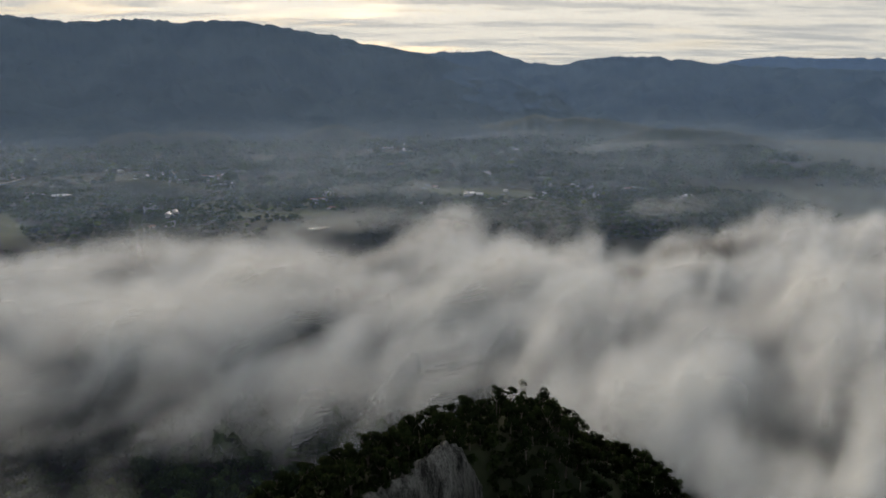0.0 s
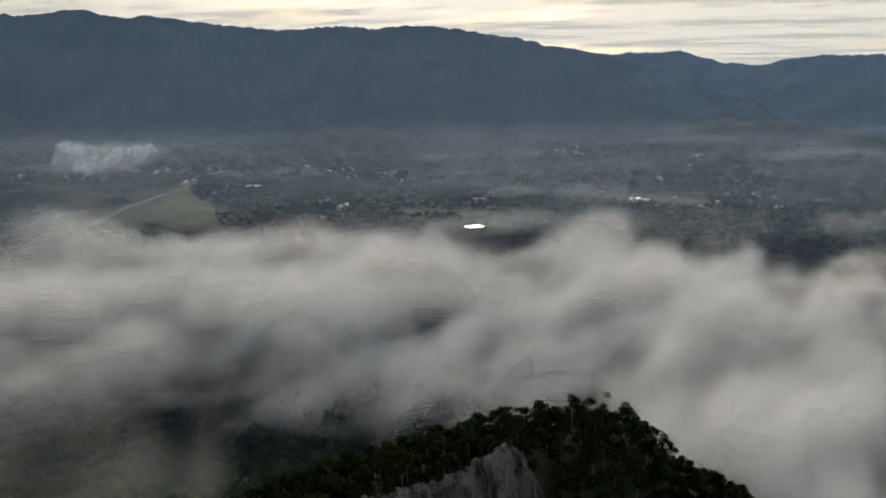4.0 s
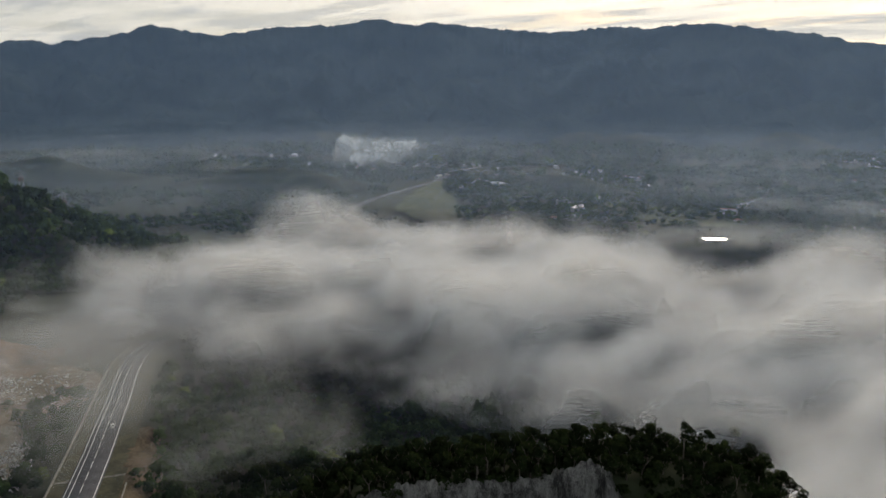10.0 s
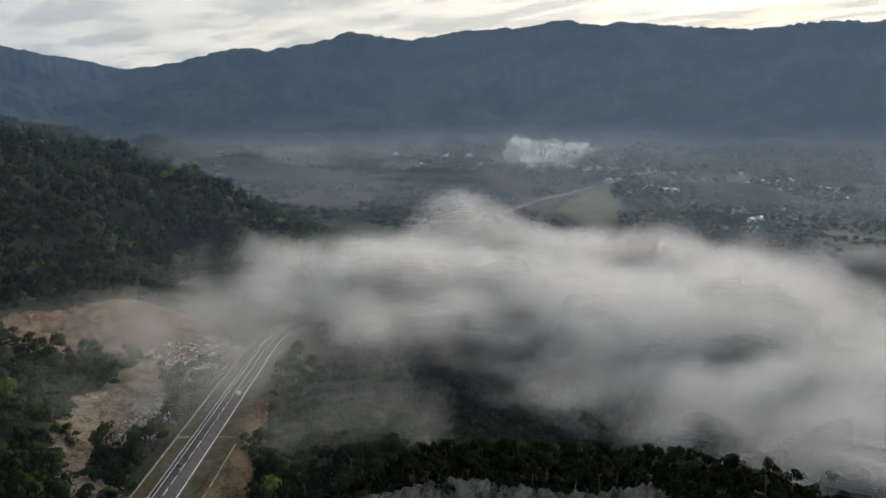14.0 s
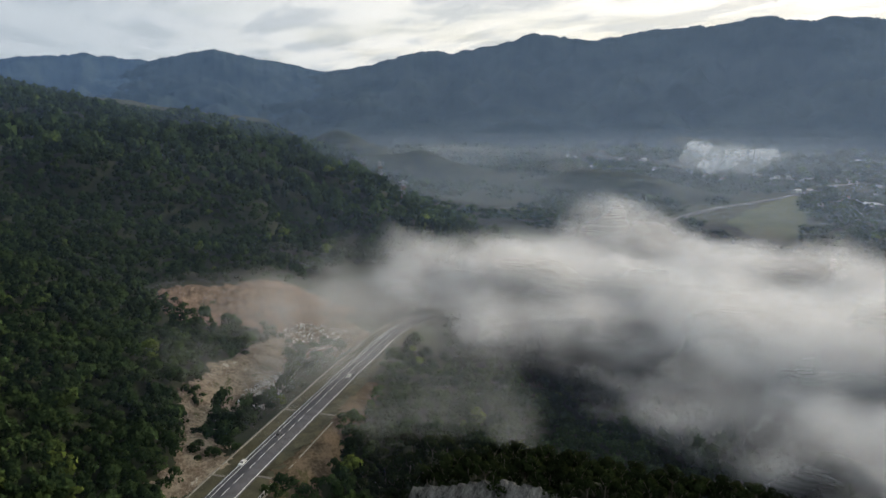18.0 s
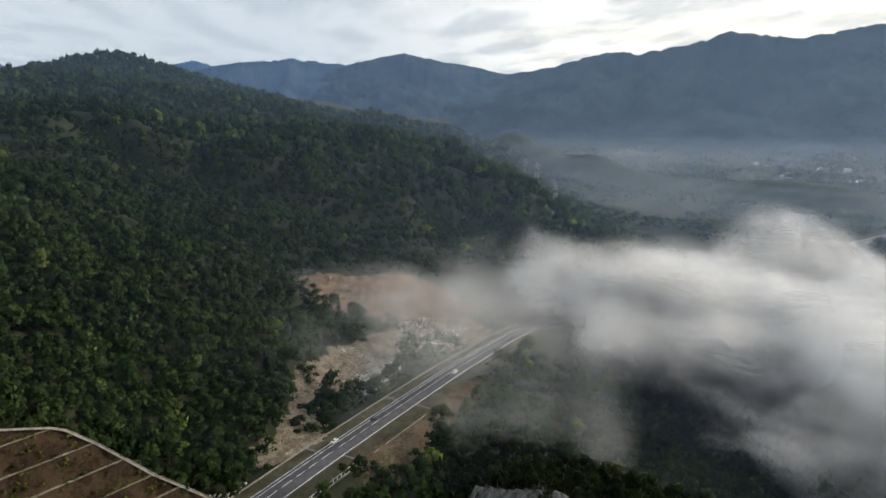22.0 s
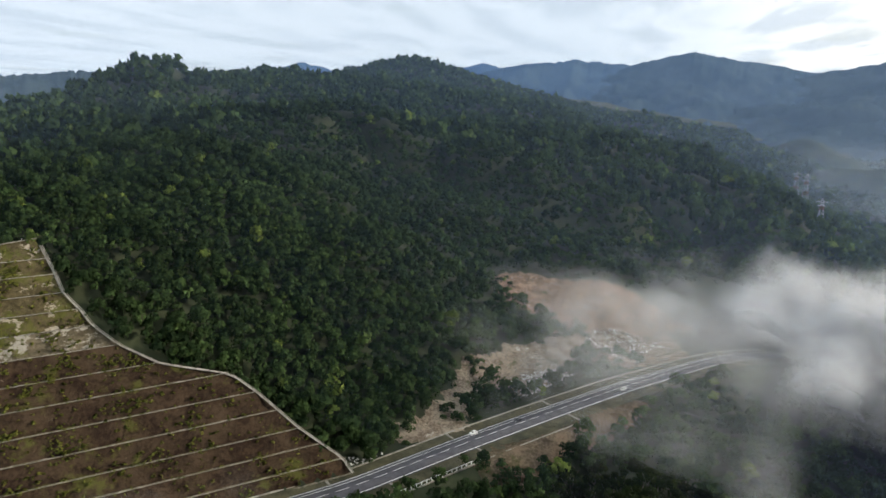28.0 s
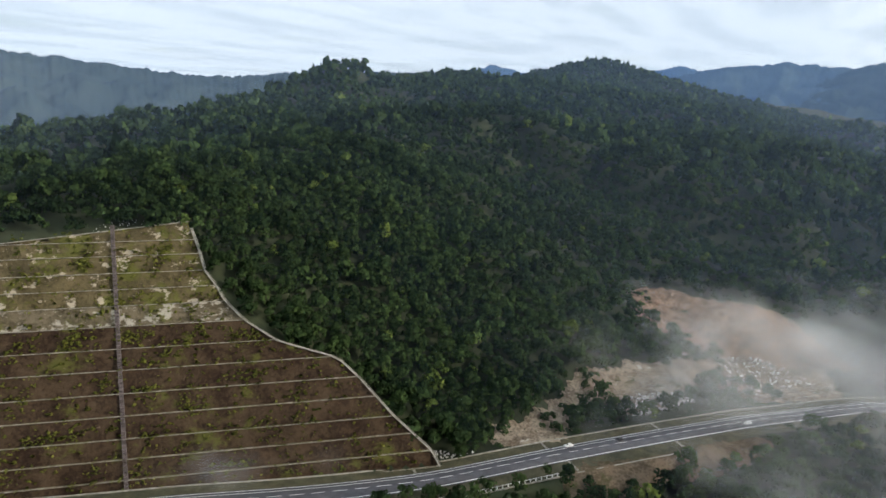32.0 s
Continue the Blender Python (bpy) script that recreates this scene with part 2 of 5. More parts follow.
M_SLOPE_PALE = slope_material("bare_pale_slope", (0.06, 0.05, 0.03, 1), (0.13, 0.11, 0.075, 1), (0.085, 0.09, 0.022, 1), (0.3, 0.28, 0.24, 1), 0.08, 0.15)
M_TUFT = leaf_material("yellow_tufts", (0.07, 0.085, 0.02, 1), (0.16, 0.17, 0.035, 1), (0.24, 0.25, 0.05, 1))
M_WHITE = plain("white_paint", (0.55, 0.55, 0.53, 1), (0.74, 0.74, 0.72, 1), 0.4, 0.4)
M_RED = plain("red_paint", (0.16, 0.06, 0.05, 1), (0.22, 0.08, 0.06, 1), 0.4, 0.5)
M_GREY_ROOF = plain("metal_roof", (0.16, 0.17, 0.18, 1), (0.34, 0.34, 0.34, 1), 0.05, 0.55)
M_TILE_ROOF = plain("tiled_roof", (0.16, 0.09, 0.07, 1), (0.3, 0.18, 0.13, 1), 0.1, 0.8)
M_WALL = plain("plaster", (0.3, 0.29, 0.27, 1), (0.5, 0.49, 0.46, 1), 0.2, 0.9)
M_GLASS = plain("dark_glass", (0.02, 0.022, 0.025, 1), (0.03, 0.032, 0.036, 1), 0.5, 0.15)
M_RUBBER = plain("tyre_rubber", (0.02, 0.02, 0.02, 1), (0.035, 0.035, 0.035, 1), 3)
M_DARKCAR = plain("dark_car_paint", (0.03, 0.032, 0.04, 1), (0.05, 0.05, 0.06, 1), 0.5, 0.3)
M_STEEL = plain("galvanised_steel", (0.4, 0.41, 0.42, 1), (0.6, 0.6, 0.6, 1), 0.6, 0.4, 0.5)
M_PYLON = plain("weathered_white_paint", (0.22, 0.23, 0.24, 1), (0.4, 0.4, 0.4, 1), 0.5, 0.6)
M_GRASS = plain("valley_grass", (0.034, 0.048, 0.02, 1), (0.08, 0.09, 0.04, 1), 0.012, 0.95)
M_WATER = plain("still_water", (0.03, 0.035, 0.035, 1), (0.04, 0.045, 0.045, 1), 0.05, 0.04)
M_STONE = plain("broken_stone", (0.28, 0.27, 0.25, 1), (0.58, 0.56, 0.53, 1), 0.35, 0.9)
M_ROCK = plain("limestone", (0.018, 0.018, 0.017, 1), (0.19, 0.185, 0.175, 1), 0.3, 0.9, 0, 0.6, 6, (1, 1, 0.16))

# ---------------------------------------------------------------- the lie of the land
HILL_SPOTS = np.array([
    (-73, -73, 166), (-103, 51, 67), (-98, -14, 118), (-208, -36, 148), (-182, -3, 118), (-172, 59, 74), (-205, 53, 86),
    (-337, 62, 85), (-230, 10, 120), (-320, -78, 162), (-456, 15, 127), (-468, 122, 92), (-555, -5, 164), (-642, 15, 161), (-477, -65, 134),
    (-528, 200, 82), (-640, 271, 108), (-760, 300, 106), (-457, 274, 55), (-440, -252, 193), (-414, -409, 189), (-526, -119, 203), (-742, -587, 268),
    (-694, 126, 159), (-775, 151, 156), (-754, 190, 137), (-1204, 61, 144)], float)
BACK_SPOTS = np.array([
    (-1319, -45, 187), (-1563, -174, 180), (-950, 20, 105), (-680, -240, 150), (-560, -380, 180), (-640, -720, 130), (-812, -440, 205), (-1150, -540, 243), (-1903, -419, 219),
    (-2724, -834, 362), (-2400, -300, 150), (-1000, -1300, 60), (-250, -560, 172), (-160, -330, 150), (-30, -135, 166), (20, -170, 165), (-60, -85, 168), (-2000, -1700, 60), (0, -1200, 60), (-1700, 150, 40),
    (-2069, 180, 142), (-825, 208, 148), (-782, -104, 180), (-1213, -701, 260), (-574, -592, 206), (-393, -538, 186), (-700, -330, 150), (-640, -40, 150), (-900, -330, 170)], float)
LOW_SPOTS = np.array([
    (-240, 300, 26), (-400, 330, 18), (-640, 555, 0), (-900, 480, 4), (0, 340, 16), (-60, 150, 50), (40, 10, 67), (-138, 95, 65), (-192, 124, 60),
    (300, 300, 10), (300, 0, 50), (-1500, 420, 4), (-2500, 200, 20), (0, 1000, 0), (-1000, 1300, 0), (-2000, 1200, 0), (500, 800, 0), (-250, 187, 58), (-140, 230, 38), (110, 220, 22)], float)
SPOTS = np.vstack([HILL_SPOTS, BACK_SPOTS, LOW_SPOTS])


def kernel(d):
    return np.sqrt(d * d + 45.0 ** 2)


def solve_land():
    d = np.hypot(SPOTS[:, None, 0] - SPOTS[None, :, 0], SPOTS[:, None, 1] - SPOTS[None, :, 1])
    n = len(SPOTS)
    a = np.zeros((n + 1, n + 1))
    a[:n, :n] = kernel(d) - 6.0 * np.eye(n)
    a[:n, n] = a[n, :n] = 1
    return np.linalg.solve(a, np.append(SPOTS[:, 2], 0))


LAND = solve_land()
ROAD = [(110, -127, 75), (30, -47, 71), (-10, -8, 69.5), (-36, 18, 68), (-60, 41, 67), (-87, 63, 65.5), (-114.2, 83.4, 65.6), (-141.2, 104, 66), (-200.4, 148.4, 65), (-251.6, 183.6, 60.8),
        (-339.4, 243.1, 47.9), (-440, 335, 22), (-560, 480, 4), (-640, 590, 1.5), (-740, 780, 1), (-854, 1005, 1), (-915, 1260, 1), (-960, 1400, 1)]


def smooth(a, b, v):
    t = np.clip((v - a) / (b - a), 0, 1)
    return t * t * (3 - 2 * t)


def fade_noise(x, y, size, seed=0):
    """Cheap wandering relief from a few crossed waves."""
    r = np.random.RandomState(seed)
    out = 0
    for k in range(5):
        a, p, q = r.uniform(0, 6.28), r.uniform(0, 6.28), r.uniform(0.7, 1.6)
        out = out + np.sin((x * np.cos(a) + y * np.sin(a)) * q * 6.28 / size + p + 1.3 * np.sin((x * np.sin(a) - y * np.cos(a)) * 5.1 / size + 2 * p))
    return out / 5


def near_line(x, y, line):
    """Distance to a line of points, and the height and the side there."""
    best = np.full(np.shape(x), 1e9)
    zz, side = np.zeros(np.shape(x)), np.zeros(np.shape(x))
    for (x0, y0, z0), (x1, y1, z1) in zip(line, line[1:]):
        dx, dy = x1 - x0, y1 - y0
        ll = dx * dx + dy * dy
        t = np.clip(((x - x0) * dx + (y - y0) * dy) / ll, 0, 1)
        d = np.hypot(x - x0 - t * dx, y - y0 - t * dy)
        m = d < best
        best = np.where(m, d, best)
        zz = np.where(m, z0 + t * (z1 - z0), zz)
        side = np.where(m, np.sign(dx * (y - y0) - dy * (x - x0)), side)
    return best, zz, side


# crest of the limestone hill
CREST = [(-112, 178, 60), (-82, 182, 78), (-58, 190, 88), (-35, 209, 90), (-5, 234, 93), (20, 250, 94), (45, 258, 91), (70, 260, 66)]
CLIFF = 0.85


def cut_plane(x, y):
    """The terraced slope above the road."""
    return 26.9 - 1.0789 * x - 1.0763 * y


def slope_top(s):
    """Height of the terraced slope's upper edge, s metres along it."""
    return np.clip(168.8 - 0.09 * (s + 2.5), 161.5, 168.8)


def in_cut(x, y):
    """How far inside the terraced slope: positive inside."""
    edge = np.interp(y, [-75, -65, -51, -38, -28, -14, 9, 20, 37, 56], [-67, -66, -62, -62, -64, -70, -86, -89, -92, -97])
    d = np.minimum(x - edge, (slope_top((x - y) / 1.41421) - 1 - cut_plane(x, y)) / 1.52)
    road_d, _, side = near_line(x, y, ROAD)
    return np.minimum(d, road_d * np.where(side > 0, 1, -1) - 14)


def land(x, y):
    """Height of the bare ground."""
    x, y = np.asarray(x, float), np.asarray(y, float)
    z = np.full(x.shape, LAND[-1])
    for (sx, sy, _), w in zip(SPOTS, LAND):
        z = z + w * kernel(np.hypot(x - sx, y - sy))
    far = smooth(1800, 3200, np.hypot(x, y))
    valley = smooth(-0.1, 0.25, (y + 0.25 * x + 200) / (1 + np.hypot(x, y)))
    z = z * (1 - far * valley) + far * valley * 2
    z = np.where(y > 350, np.maximum(z, 0), z)
    hilly = smooth(20, 90, z)
    z = z + hilly * (9 * fade_noise(x, y, 190, 3) + 6 * fade_noise(x, y, 85, 4)) * smooth(60, 200, np.hypot(x + 60, y - 20))
    gully = np.exp(-(fade_noise(x + 0.5 * y, y - 0.5 * x, 300, 33) / 0.13) ** 2) + 0.6 * np.exp(-(fade_noise(x, y, 170, 35) / 0.12) ** 2)
    z = z + hilly * (6 - 15 * gully) * smooth(90, 260, np.hypot(x + 60, y - 20)) * smooth(2600, 1200, np.hypot(x, y)) * smooth(110, 220, np.hypot(x + 340, y - 135))
    z = z + (1 - hilly) * 2.0 * fade_noise(x, y, 300, 5)
    # limestone hill: a wooded crest with a cliff on its south-eastern side
    d, cz, side = near_line(x, y, CREST)
    wob = 3.0 * fade_noise(x, y, 24, 8) + 1.2 * fade_noise(x, y, 9, 9)
    slope = 1 - smooth(6, 70, d)
    drop = 1 - smooth(12 + 0.4 * wob, 19 + 0.4 * wob, d)
    steep = CLIFF * smooth(26, 6, x)
    w = np.where(side < 0, drop * steep + slope * (1 - steep), slope)
    z = z + np.maximum(cz - z, 0) * w
    d, rz, side = near_line(x, y, ROAD)
    w = 1 - smooth(17, 34, d)
    z = z * (1 - w) + (rz - 0.4) * w
    ic = in_cut(x, y)
    w = smooth(-5, 1, ic)
    return z * (1 - w) + (cut_plane(x, y) - 5.0) * w


def mesh_object(name, verts, faces, mat=None, parent=None, smooth_shade=False):
    me = bpy.data.meshes.new(name)
    me.from_pydata(verts, [], faces)
    if mat:
        me.materials.append(mat)
    if smooth_shade:
        me.shade_smooth()
    ob = new(name, me)
    if parent:
        ob.parent = parent
    return ob


def grid_mesh(name, xs, ys, zfun, mat):
    gx, gy = np.meshgrid(xs, ys)
    gz = zfun(gx, gy)
    co = np.stack([gx, gy, gz], -1).reshape(-1, 3)
    return sheet(name, co, len(ys), len(xs), mat), gx, gy, gz


def sheet(name, co, rows, cols, mat):
    i = np.arange(rows * cols).reshape(rows, cols)
    q = np.stack([i[:-1, :-1], i[:-1, 1:], i[1:, 1:], i[1:, :-1]], -1).reshape(-1, 4)
    return quick_mesh(name, co, q, mat)


def quick_mesh(name, co, polys, mat, shade=True, attr=None, bulge=None):
    """A mesh from arrays: polys all with the same number of corners."""
    me = bpy.data.meshes.new(name)
    n, k = polys.shape
    me.vertices.add(len(co))
    me.vertices.foreach_set("co", np.asarray(co, np.float32).ravel())
    me.loops.add(n * k)
    me.loops.foreach_set("vertex_index", polys.astype(np.int32).ravel())
    me.polygons.add(n)
    me.polygons.foreach_set("loop_start", np.arange(0, n * k, k, dtype=np.int32))
    if attr is not None:
        a = me.attributes.new(attr[0], "FLOAT", attr[1])
        a.data.foreach_set("value", np.asarray(attr[2], np.float32))
    if bulge is not None:
        a = me.attributes.new("bulge", "FLOAT_VECTOR", "POINT")
        a.data.foreach_set("vector", np.asarray(bulge, np.float32).ravel())
    me.update(calc_edges=True)
    if mat:
        me.materials.append(mat)
    if shade:
        me.shade_smooth()
    return new(name, me)


def spaced(*parts):
    return np.unique(np.concatenate([np.arange(a, b, s) for a, b, s in parts]))


# ground: one sheet, fine near the camera's side, coarse far off
xs = spaced((-4900, -1500, 100), (-1500, -760, 20), (-760, 160, 5), (160, 800, 32), (800, 4901, 125))
ys = spaced((-4900, -900, 100), (-900, -220, 20), (-220, 420, 5), (420, 1200, 20), (1200, 4901, 100))
ground, _, _, _ = grid_mesh("ground", xs, ys, land, M_GROUND)
tagged(ground, "green and brown valley floor and hillsides under the forest", "ground", kind="structure")

# far mountains: rings of slopes round the valley, the farther the bluer by painted haze glow
def mountain_ring(name, az, z, r_in, r_top, r_out, seed, air, label):
    a = np.radians(np.arange(az[0], az[-1] + 0.01, 0.14))
    top = np.interp(np.degrees(a), az, z)
    top = (np.roll(top, 1) + 2 * top + np.roll(top, -1)) / 4
    deg = np.degrees(a)
    top = top + np.minimum(1, top / 200) * (9 * fade_noise(deg, 0 * deg, 2.6, seed + 7) + 6 * fade_noise(deg, 0 * deg, 0.9, seed + 8) + 5 * np.random.RandomState(seed + 9).rand(len(a)))
    r = np.concatenate([np.linspace(r_in, r_top, 60), np.linspace(r_top, r_out, 6)[1:]])
    rr, aa = np.meshgrid(r, a, indexing="ij")
    x, y = 100 - rr * np.sin(aa), 80 + rr * np.cos(aa)
    t = np.clip((rr - r_in) / (r_top - r_in), 0, 1)
    spur = 0.55 + 0.5 * fade_noise(x, y, 1300, seed) + 0.3 * fade_noise(x, y, 480, seed + 1)
    prof = t ** (1.05 + 0.9 * np.clip(spur, 0, 1.2))
    h = top[None, :] * prof
    relief = 60 * fade_noise(x, y, 420, seed + 2) + 36 * fade_noise(x, y, 190, seed + 3) + 9 * fade_noise(x, y, 80, seed + 4)
    h = h + (1 - t) * t * 4 * relief * np.minimum(1, top[None, :] / 300)
    h = h + 7.0 * np.random.RandomState(seed).rand(*h.shape) * smooth(0.1, 0.5, t)
    h = np.where(rr > r_top, top[None, :] * (1 - 0.7 * (rr - r_top) / (r_out - r_top)), h)
    co = np.stack([x, y, np.maximum(h, -3)], -1).reshape(-1, 3)
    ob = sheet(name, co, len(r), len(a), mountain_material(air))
    return tagged(ob, label, "mountains", kind="structure")


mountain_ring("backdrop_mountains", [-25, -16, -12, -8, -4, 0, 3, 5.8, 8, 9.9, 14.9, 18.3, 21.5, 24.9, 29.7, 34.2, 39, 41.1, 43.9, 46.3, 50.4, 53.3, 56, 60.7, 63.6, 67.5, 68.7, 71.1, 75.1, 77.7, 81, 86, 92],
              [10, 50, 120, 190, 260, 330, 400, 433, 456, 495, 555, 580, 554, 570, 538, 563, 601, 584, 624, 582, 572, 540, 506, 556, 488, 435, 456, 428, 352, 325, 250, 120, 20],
              2600, 4400, 4560, 11, HAZE_GLOW, "hazy blue forested mountain range behind the valley")
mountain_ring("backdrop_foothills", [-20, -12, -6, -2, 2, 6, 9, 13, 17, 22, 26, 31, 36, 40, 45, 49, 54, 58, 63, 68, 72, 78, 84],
              [5, 40, 95, 60, 120, 90, 165, 120, 190, 130, 175, 110, 185, 140, 200, 120, 170, 110, 150, 90, 120, 60, 10], 2700, 3250, 3500, 71, HAZE_GLOW, "dark wooded foothills below the mountain range")
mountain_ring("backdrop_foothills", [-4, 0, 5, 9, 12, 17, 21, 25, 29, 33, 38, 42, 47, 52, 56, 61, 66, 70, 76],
              [5, 50, 85, 40, 95, 60, 105, 50, 110, 70, 40, 95, 60, 100, 45, 85, 60, 75, 5], 2480, 2850, 3050, 75, HAZE_GLOW, "low dark wooded hills at the valley's edge")
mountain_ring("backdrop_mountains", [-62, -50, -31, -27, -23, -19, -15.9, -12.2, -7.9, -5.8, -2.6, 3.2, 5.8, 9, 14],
              [260, 280, 296, 312, 326, 349, 384, 386, 340, 352, 428, 411, 430, 380, 300], 3000, 4650, 4760, 21, HAZE_GLOW * 1.75, "paler blue forested ridges beyond the range")
mountain_ring("backdrop_mountains", [74, 77.7, 82.1, 86.5, 91, 94, 98, 104, 110], [240, 332, 403, 466, 385, 300, 200, 90, 20], 2900, 4600, 4720, 31, HAZE_GLOW * 1.5, "blue forested mountain at the valley's end")
mountain_ring("backdrop_mountains", [86, 91, 95.2, 99.7, 104, 112, 125], [300, 392, 432, 404, 330, 250, 200], 3300, 4700, 4780, 41, HAZE_GLOW * 2.3, "pale blue far mountain ridge")
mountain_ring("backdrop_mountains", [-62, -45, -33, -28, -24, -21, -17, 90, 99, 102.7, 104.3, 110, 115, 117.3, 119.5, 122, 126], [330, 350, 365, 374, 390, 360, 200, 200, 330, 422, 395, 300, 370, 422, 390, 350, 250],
              4500, 4850, 4900, 51, HAZE_GLOW * 3.4, "faint pale blue mountains on the horizon")
mountain_ring("backdrop_mountains", [114, 121, 127, 134, 138, 141, 146, 151, 155, 165, 180], [250, 322, 318, 310, 292, 286, 320, 358, 376, 392, 380], 1900, 3300, 3500, 61, HAZE_GLOW * 0.75, "blue green forested ridge behind the hill")

# ---------------------------------------------------------------- bare places: road, cut, scar, clearings
SCAR = [(-353, 60), (-372, 72), (-392, 118), (-410, 165), (-380, 215), (-330, 170), (-300, 132), (-306, 100), (-322, 76)]
YARD = [(-223, 80), (-250, 94), (-272, 124), (-262, 142), (-222, 129), (-204, 116), (-203, 104), (-212, 92)]
TRACK = [(-212, 92), (-194, 92), (-172, 92), (-152, 98), (-138, 84), (-128, 70), (-136, 64), (-158, 77), (-182, 77), (-206, 78), (-224, 80)]
GLADE = [(-254, 296), (-240, 288), (-226, 296), (-224, 310), (-238, 316), (-252, 308)]
STRIP = [(-112, 116), (-128, 108), (-150, 126), (-186, 152), (-214, 172), (-210, 182), (-176, 166), (-146, 146), (-118, 128)]
FOG_EDGE = [(-600, 400), (-525, 294), (-462, 170), (-410, 90), (-330, 76), (-268, 140), (-240, 222), (-228, 285), (-168, 304), (-114, 316), (-56, 310), (20, 296), (54, 268), (72, 225), (130, 165),
            (420, 60), (1000, 250), (1000, 940), (520, 890), (393, 870), (259, 800), (170, 690), (119, 725), (8, 830), (-78, 760), (-166, 760), (-264, 750), (-370, 725), (-450, 670), (-575, 650), (-610, 560), (-545, 460)]
HOLLOW = [(-304, 118), (-322, 166), (-360, 195), (-318, 212), (-268, 172), (-262, 142), (-258, 122), (-276, 116)]


def inside_by(x, y, poly):
    """Signed distance to a closed outline, positive inside."""
    best = np.full(np.shape(x), 1e9)
    odd = np.zeros(np.shape(x), bool)
    for (x0, y0), (x1, y1) in zip(poly, poly[1:] + poly[:1]):
        dx, dy = x1 - x0, y1 - y0
        t = np.clip(((x - x0) * dx + (y - y0) * dy) / (dx * dx + dy * dy), 0, 1)
        best = np.minimum(best, np.hypot(x - x0 - t * dx, y - y0 - t * dy))
        if dy:
            odd ^= ((y0 > y) != (y1 > y)) & (x < x0 + (y - y0) * dx / dy)
    return np.where(odd, best, -best)


CLIFF_TOP = [(-80, 156, 78), (-58, 170, 90), (-45, 181, 95.5), (-34, 192, 93.5), (-18, 206, 94), (-4, 217, 98), (3, 222, 101), (8, 226, 93), (14, 231, 80)]


def bare(x, y):
    """Where no forest trees stand."""
    d, _, side = near_line(x, y, ROAD)
    b = (d < np.where(side > 0, 15.5, 20)) | (in_cut(x, y) > -2.5)
    for poly in (SCAR, YARD, TRACK, GLADE, STRIP, HOLLOW):
        b = b | (inside_by(x, y, poly) > 0)
    d, _, side = near_line(x, y, CLIFF_TOP)
    for px, py in ((-709, 364), (-838, 371), (-979, 385)):
        b = b | (np.hypot(x - px + 8, y - py + 4) < 15)
    return b | ((d < 24) & (side < 0) & (x < 8)) | (d < 2.0)


# ---------------------------------------------------------------- forest
def crown_template(seed, leaves, lumps, size, spread=3.1, rough=0.18):
    """A crown: leaf clumps strewn over several uneven lobes, ten metres wide."""
    r = np.random.RandomState(seed)
    lobes = []
    for k in range(lumps):
        a, d = r.uniform(0, 6.28), r.uniform(0.8, spread) if k else 0
        lobes.append((d * np.cos(a), d * np.sin(a), r.uniform(-1.8, 1.8) - 0.3 * d if k else 1.4, r.uniform(1.5, 2.7) * (5 / lumps) ** 0.4))
    lobes = np.array(lobes)
    pick = lobes[r.choice(len(lobes), leaves, p=lobes[:, 3] ** 2 / (lobes[:, 3] ** 2).sum())]
    v = r.normal(size=(leaves, 3))
    v[:, 2] = np.abs(v[:, 2]) - 0.3
    v /= np.linalg.norm(v, axis=1)[:, None]
    c = pick[:, :3] + v * pick[:, 3:] * r.uniform(0.82, 1.06, (leaves, 1)) * (1, 1, 0.85)
    n = v + 0.6 * r.normal(size=(leaves, 3))
    n /= np.linalg.norm(n, axis=1)[:, None]
    u = np.cross(n, r.normal(size=(leaves, 3)))
    u /= np.linalg.norm(u, axis=1)[:, None]
    w = np.cross(n, u)
    s = size * r.uniform(0.55, 1.25, (leaves, 1))
    swell = v * 0.75 + (c - (0, 0, -1.5)) / 6.5 + rough * r.normal(size=(leaves, 3))
    swell /= np.linalg.norm(swell, axis=1)[:, None]
    tri = np.stack([c + u * s, c - u * 0.5 * s + w * 0.85 * s, c - u * 0.6 * s - w * 0.8 * s], 1).astype(np.float32)
    return tri, np.repeat(swell[:, None], 3, 1).astype(np.float32)


def scatter_forest(name, places, templates, seed, mat=None):
    """Joins one crown for each place (x, y, z of the crown's middle, width, height) into one mesh."""
    r = np.random.RandomState(seed)
    co, tint, out = [], [], []
    patch = 0.5 + 0.5 * fade_noise(places[:, 0], places[:, 1], 130, 90)
    for (x, y, z, w, h), pt in zip(places, patch):
        t, nrm = templates[r.randint(len(templates))]
        a = r.uniform(0, 6.28)
        c, s = np.cos(a), np.sin(a)
        p = t.reshape(-1, 3)
        q = np.empty_like(p)
        q[:, 0] = (p[:, 0] * c - p[:, 1] * s) * w / 10 + x
        q[:, 1] = (p[:, 0] * s + p[:, 1] * c) * w / 10 + y
        q[:, 2] = p[:, 2] * h / 8 + z
        co.append(q)
        p = nrm.reshape(-1, 3)
        out.append(np.stack([p[:, 0] * c - p[:, 1] * s, p[:, 0] * s + p[:, 1] * c, p[:, 2]], -1))
        tint.append(np.full(len(t), np.clip(r.beta(1.5, 2.2) * 0.72 + 0.42 * pt - 0.1, 0, 0.8) if r.rand() > 0.022 else r.uniform(0.84, 1.0)))
    co = np.concatenate(co)
    return quick_mesh(name, co, np.arange(len(co)).reshape(-1, 3), mat or M_LEAF, False, ("tint", "FACE", np.concatenate(tint)), np.concatenate(out))


